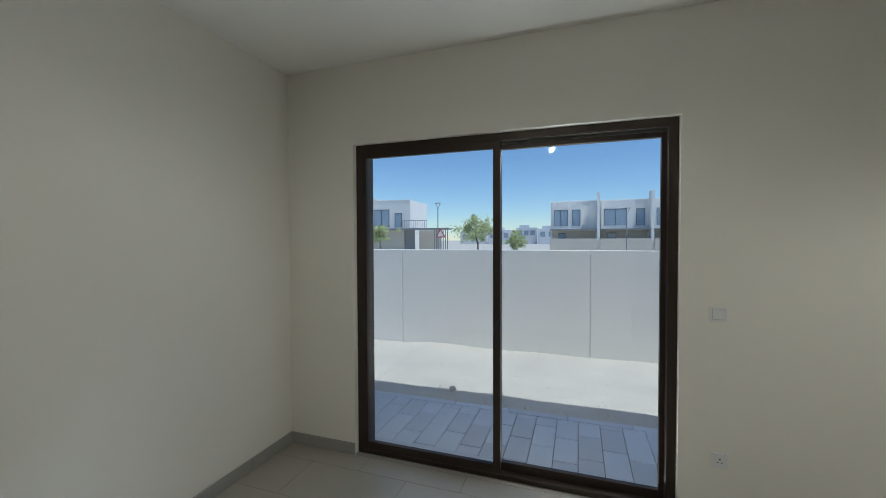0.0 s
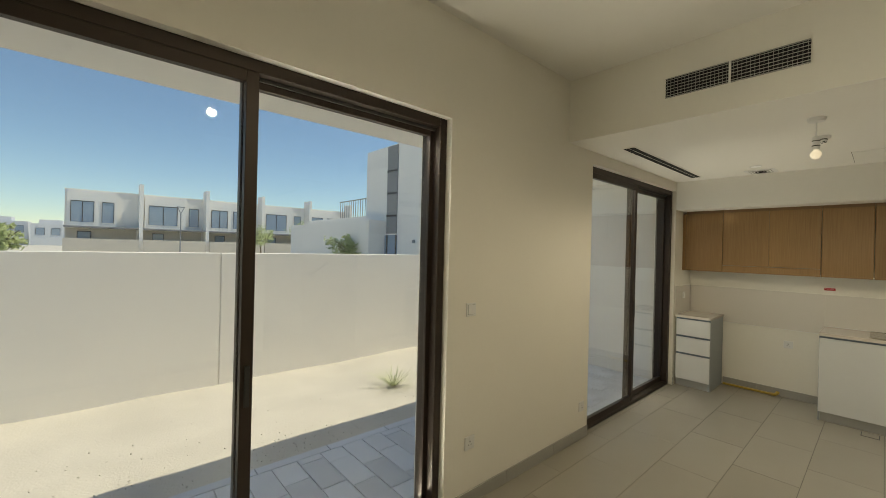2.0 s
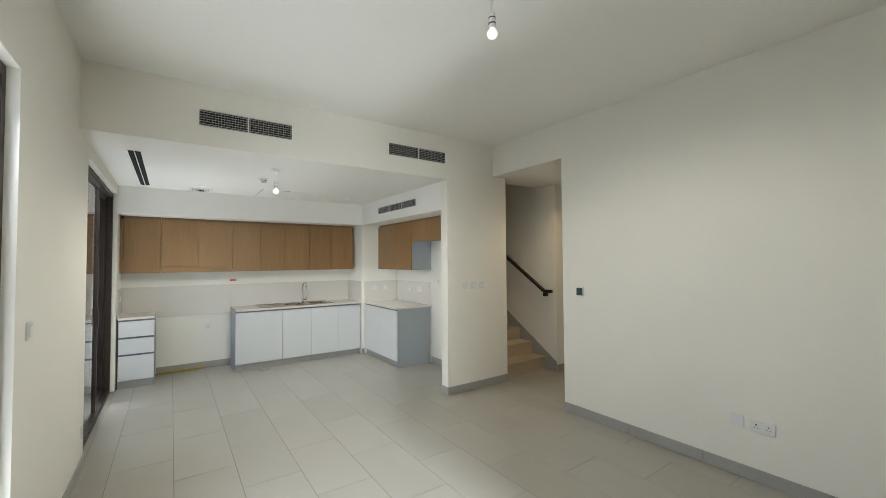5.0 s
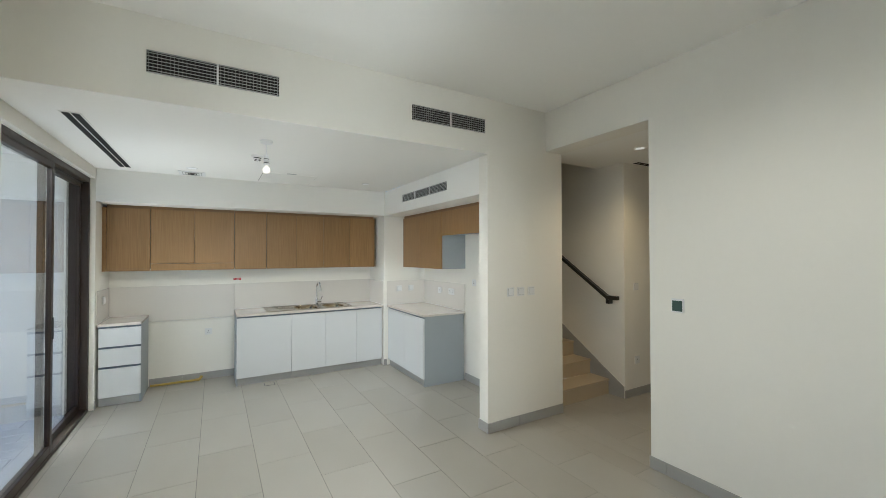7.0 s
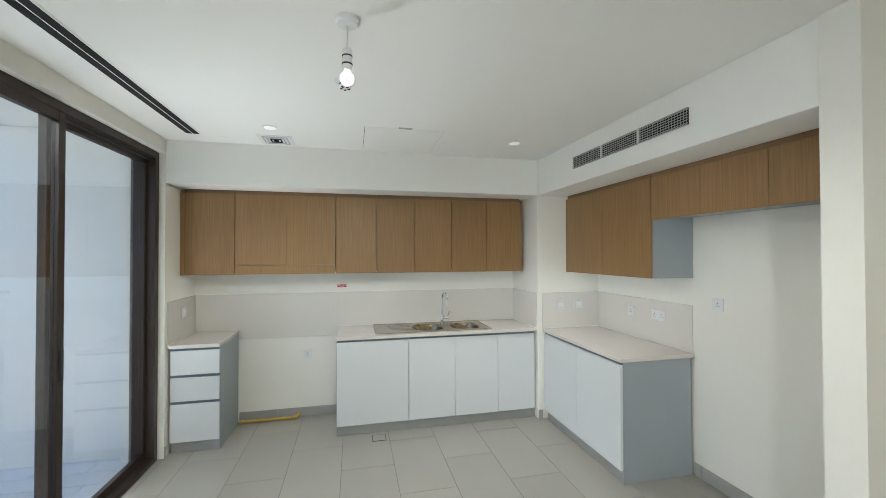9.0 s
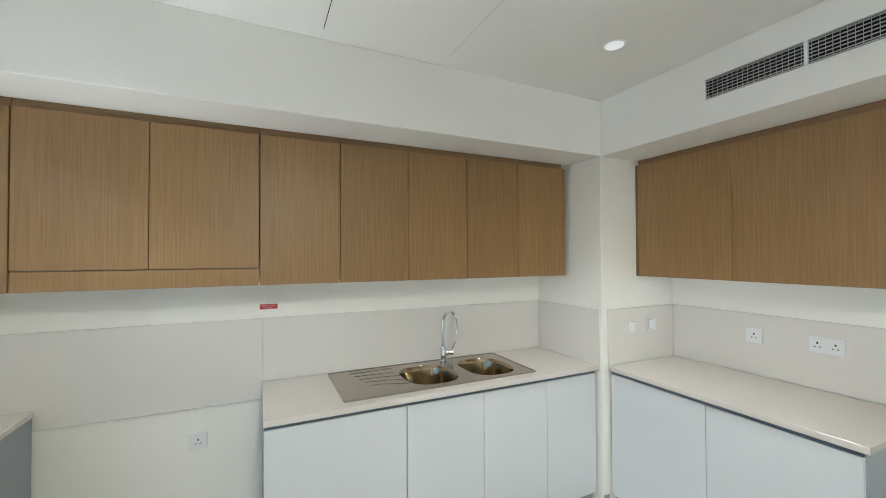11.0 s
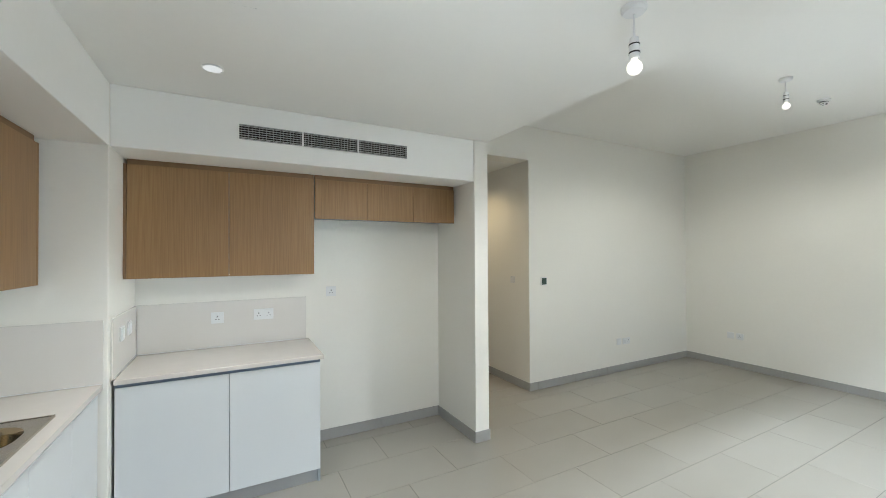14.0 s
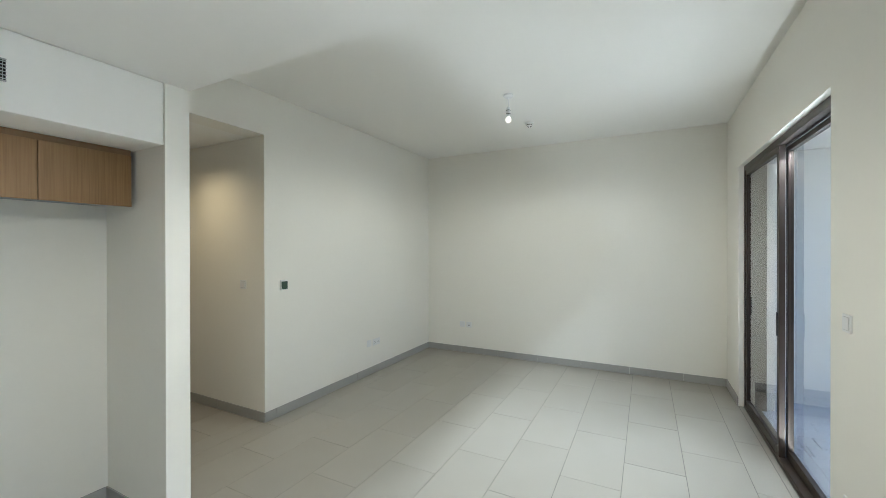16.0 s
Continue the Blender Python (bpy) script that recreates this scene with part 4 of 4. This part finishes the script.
def row_house(x, y, flip):
    h = thing("town_house", "white two-storey terraced house with flat roof", "house", "terraced houses", at=(x, y, GROUND))
    W = 6.25
    part("wall", box(B(), 0.0, W, 0.0, 8.0, 0, 6.9), FACADE, h)
    part("bay", box(B(), 0.2, 4.1, -0.55, 0.0, 3.2, 6.7), FACADE, h)
    part("fin_wall", box(B(), W - 0.35, W, -1.9, 0.0, 0, 7.9), FACADE, h)
    part("canopy", box(B(), 0.0, W - 0.36, -1.95, 0.0, 3.02, 3.16), FACADE_GREY, h)
    part("garden_wall", box(B(), 0.0, W - 0.36, -2.3, -2.1, 0, 1.9), FACADE_TAN, h)
    part("panel", box(B(), 0.1, W - 0.5, -0.03, -0.001, 0, 2.95), FACADE_TAN, h)
    part("parapet", box(B(), -0.05, W + 0.05, -0.08, 0.10, 6.9, 7.0), FACADE, h)
    if flip:
        window(h, 0.5, 2.2, -0.56, 3.6, 5.7)
        window(h, 2.9, 3.8, -0.56, 3.6, 5.7, 0)
    else:
        window(h, 0.6, 3.2, -0.56, 3.6, 5.7)
        window(h, 4.5, 5.4, -0.04, 3.6, 5.7, 0)
    window(h, 1.0, 2.0, -0.06, 1.7, 2.6, 0)
    return h


for k in range(5):
    row_house(-3.3 + 6.25 * k, 56.0, k % 2 == 0)

# corner house to the north-west with its carport
h = thing("corner_house", "white two-storey house with flat roof and dark windows", "house", at=(-32.0, 46.0, GROUND))
part("front_block", box(B(), 6.2, 11.9, 0, 6, 0, 6.9), FACADE, h)
part("rear_block", box(B(), -4.0, 6.19, 2.0, 8, 0, 7.35), FACADE, h)
part("parapet", box(B(), 6.15, 11.95, -0.06, 0.1, 6.9, 7.0), FACADE, h)
part("parapet", box(B(), -4.05, 6.15, 1.94, 2.1, 7.35, 7.45), FACADE, h)
window(h, 6.7, 8.9, -0.03, 3.5, 5.7)
window(h, 9.8, 10.7, -0.03, 3.4, 5.2, 0)
window(h, 2.0, 5.0, 1.97, 3.4, 5.9)
window(h, 3.2, 4.0, 1.97, 1.4, 2.3, 0)
part("canopy", box(B(), 4.6, 17.6, -1.6, -0.07, 3.05, 3.25), FACADE_GREY, h, "thin grey canopy")
part("ground_panel", box(B(), 4.8, 11.2, -0.30, -0.07, 0, 3.04), FACADE_TAN, h)
part("doorway", box(B(), 11.3, 12.6, -0.20, -0.07, 0, 3.04), FACADE_GREY, h, "dark doorway")
part("carport_wall", box(B(), 12.7, 15.6, 1.0, 1.2, 0, 3.04), FACADE_TAN, h)
for k in range(7):
    part("screen_post", box(B(), 15.7 + 0.28 * k, 15.8 + 0.28 * k, -1.5, -1.4, 0, 3.04), FACADE_GREY, h)
rr = part("railing", box(B(), 10.9, 14.6, -0.9, -0.85, 4.20, 4.26), FACADE_GREY, h, "grey terrace railing")
for k in range(13):
    part("post", box(B(), 10.9 + 0.3 * k, 10.93 + 0.3 * k, -0.89, -0.86, 3.26, 4.2), FACADE_GREY, rr)


# houses near the horizon, with the haze put into their wall colour
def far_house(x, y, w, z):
    h = thing("distant_house", "distant flat-roofed house, paled by haze in its colour", "house", "distant houses", at=(x, y, GROUND))
    part("wall", box(B(), 0, w, 0, 8, 0, z), HAZE_TINT, h)
    part("upper_block", box(B(), w * 0.15, w * 0.6, 1, 7, z, z + 1.1), HAZE_TINT, h)
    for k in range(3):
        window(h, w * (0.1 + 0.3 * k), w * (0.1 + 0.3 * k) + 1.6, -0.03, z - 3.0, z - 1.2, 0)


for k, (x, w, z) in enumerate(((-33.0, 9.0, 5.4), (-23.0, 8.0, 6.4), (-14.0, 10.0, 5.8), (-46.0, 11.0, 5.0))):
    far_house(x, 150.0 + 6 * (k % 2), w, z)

# neighbouring house to the north-east
h = thing("neighbour_house", "large white two-storey house with loggia and tall dark window strip", "house", at=(-0.6, 0, GROUND))
bm = B()
box(bm, 11.65, 17.3, 14.6, 21.0, 0, 7.25)
box(bm, 11.65, 12.05, 13.6, 14.6, 3.3, 5.6)
box(bm, 11.65, 17.3, 13.6, 14.6, 5.6, 7.25)
box(bm, 11.65, 17.3, 13.6, 14.6, 2.55, 3.3)
box(bm, 11.65, 13.9, 13.6, 14.6, 0, 2.55)
part("wall", bm, FACADE, h)
part("lower_wing", box(B(), 10.6, 11.64, 18.9, 30.0, 0, 3.2), FACADE, h)
part("rear_wing", box(B(), 11.9, 17.0, 21.01, 30.0, 0, 3.6), FACADE, h)
rr = part("roof_railing", box(B(), 11.95, 12.0, 21.1, 25.0, 4.65, 4.7), FACADE_GREY, h, "grey roof terrace railing")
for k in range(14):
    part("post", box(B(), 11.96, 11.99, 21.1 + 0.29 * k, 21.13 + 0.29 * k, 3.6, 4.65), FACADE_GREY, rr)
part("window_strip", box(B(), 11.60, 11.649, 17.8, 18.75, 2.5, 7.2), FACADE_GREY, h, "tall dark glazed strip")
for k in range(3):
    part("strip_mullion", box(B(), 11.57, 11.599, 17.8, 18.75, 3.4 + k * 1.2, 3.5 + k * 1.2), FRAME2, h)
en = part("entrance_glazing", box(B(), 11.60, 11.649, 17.75, 19.5, 0.2, 2.42), SKY_TINT_GLASS, h, "glazed side entrance")
for ya in (17.75, 18.6, 19.4):
    part("frame", box(B(), 11.56, 11.599, ya, ya + 0.1, 0.2, 2.42), FRAME2, en)
for ya, za in ((16.2, 2.0), (20.2, 2.1)):
    part("wall_light", box(B(), 11.54, 11.649, ya, ya + 0.14, za, za + 0.16, 0.01), FACADE_GREY, h, "small grey wall light")
part("wall_light", box(B(), 11.75, 11.9, 13.48, 13.599, 5.75, 5.92, 0.01), FACADE_GREY, h, "small grey wall light")
part("terrace_slab", box(B(), 17.31, 20.9, 13.6, 15.1, 2.55, 3.3), FACADE, h)
window(h, 12.15, 17.1, 14.57, 3.35, 5.45, 3)
part("east_wall", box(B(), 17.31, 20.9, 15.11, 21.0, 0, 4.6), FACADE, h)
part("ground_wall", box(B(), 13.91, 20.9, 14.5, 14.59, 0, 2.54), FACADE_TAN, h)
window(h, 14.5, 15.8, 14.46, 1.3, 2.25, 0)
window(h, 17.8, 20.0, 14.46, 1.3, 2.25, 1)
bal = part("railing", box(B(), 12.05, 20.9, 13.62, 13.67, 4.30, 4.35), RAIL_PALE, h, "pale grey metal balcony railing")
bm = B()
for k in range(73):
    x = 12.07 + 0.12 * k
    box(bm, x, x + 0.02, 13.635, 13.655, 3.3, 4.3)
part("balusters", bm, RAIL_PALE, bal)
bm = B()
for k in range(22):
    box(bm, 17.6, 20.88, 15.04, 15.08, 3.4 + k * 0.15, 3.5 + k * 0.15)
part("louvre_screen", bm, FACADE_GREY, h, "grey horizontal louvres")

h = thing("neighbour_house", "white two-storey house standing wall to wall with its twin", "house", at=(-0.6, 0, GROUND))
part("wall", box(B(), 20.95, 31.0, 13.6, 21.0, 0, 7.6), FACADE, h)
part("parapet", box(B(), 20.9, 31.05, 13.52, 13.7, 7.6, 7.7), FACADE, h)
window(h, 21.4, 23.3, 13.57, 3.0, 5.4, 1)
window(h, 21.4, 22.3, 13.57, 1.5, 2.1, 0)
window(h, 25.4, 27.6, 13.57, 3.0, 5.4, 1)

# ---- floor and terrace pieces ----
bm = B()
box(bm, XW, XE, YS, YN, -0.2, -0.002)
box(bm, 1.112, 2.35, -5.2, YS, -0.2, -0.002)
box(bm, XB, 4.8, -1.44, YS, -0.2, -0.002)
box(bm, W1[0], W1[1], YN, YOUT, -0.2, -0.002)
box(bm, W2[0], W2[1], YN, YOUT, -0.2, -0.002)
floor = solid("floor", bm, GROUT, "light grey-beige porcelain tile floor with dark joints", "floor")
tile_meshes = {}


def rect_piece(name, parent, material, x0, x1, y0, y1, z, thick, bev):
    key = (name, round(x1 - x0, 4), round(y1 - y0, 4))
    if key not in tile_meshes:
        w, d = (x1 - x0) / 2, (y1 - y0) / 2
        bm = B()
        lo = [bm.verts.new(p) for p in ((-w, -d, -thick), (w, -d, -thick), (w, d, -thick), (-w, d, -thick))]
        md = [bm.verts.new(p) for p in ((-w, -d, -bev), (w, -d, -bev), (w, d, -bev), (-w, d, -bev))]
        hi = [bm.verts.new(p) for p in ((-w + bev, -d + bev, 0), (w - bev, -d + bev, 0), (w - bev, d - bev, 0), (-w + bev, d - bev, 0))]
        for a, b in ((lo, md), (md, hi)):
            for k in range(4):
                bm.faces.new((a[k], a[(k + 1) % 4], b[(k + 1) % 4], b[k]))
        bm.faces.new(hi)
        tile_meshes[key] = mesh_of(name, bm, material)
    ob = new(name, tile_meshes[key])
    ob.location = ((x0 + x1) / 2, (y0 + y1) / 2, z)
    ob.parent = parent
    return ob


def inside(x0, x1, y0, y1, area):
    a0, a1, b0, b1 = area
    x0, x1, y0, y1 = max(x0, a0), min(x1, a1), max(y0, b0), min(y1, b1)
    return (x0, x1, y0, y1) if x1 - x0 > 0.012 and y1 - y0 > 0.012 else None


TW, TD, J = 0.79, 0.404, 0.0018
rnd = random.Random(8)
AREAS = ((XW, XE, YS, YN), (1.112, 2.335, -5.2, YS), (2.335, 4.8, -1.44, YS))
for area in AREAS:
    for j in range(-13, 8):
        y0 = -0.077 + TD * j
        off = 1.115 + (0.395 if j % 2 else 0.0)
        for i in range(-7, 9):
            x0 = off + TW * i
            q = inside(x0, x0 + TW, y0, y0 + TD, area)
            if q:
                rect_piece("tile", floor, TILE, q[0] + J, q[1] - J, q[2] + J, q[3] - J, rnd.uniform(-0.0004, 0.0004), 0.004, 0.0008)
for w in (W1, W2):
    rect_piece("sill_tile", floor, TILE, w[0] + 0.002, w[1] - 0.002, YN + 0.002, YN + 0.04, 0.0, 0.004, 0.001)
    rect_piece("sill_tile", floor, PAVER, w[0] + 0.002, w[1] - 0.002, YN + 0.17, YOUT - 0.002, -0.001, 0.004, 0.001)

bm = box(B(), -4.6, 5.44, YOUT, 4.02, GROUND - 0.10, GROUND - 0.012)
terrace = solid("pavement", bm, GROUT, "blue-grey concrete block paved terrace", "terrace")
rnd = random.Random(4)
PW, PL = 0.2, 0.4
for i in range(46):
    x0 = -3.7 + PW * i
    o = (0.0, 0.2, 0.1, 0.3)[i % 4]
    for j in range(-1, 4):
        q = inside(x0, x0 + PW, YOUT + o + PL * j, YOUT + o + PL * (j + 1), (-4.6, 5.44, YOUT, 3.925))
        if q:
            rect_piece("paver", terrace, PAVER, q[0] + 0.003, q[1] - 0.003, q[2] + 0.003, q[3] - 0.003, GROUND + rnd.uniform(-0.002, 0.002), 0.02, 0.003)
for i in range(17):
    x0 = -4.6 + 0.6 * i
    rect_piece("edging", terrace, PAVER, x0 + 0.003, min(x0 + 0.6, 5.44) - 0.003, 3.928, 4.018, GROUND + rnd.uniform(0.0, 0.003), 0.03, 0.004)
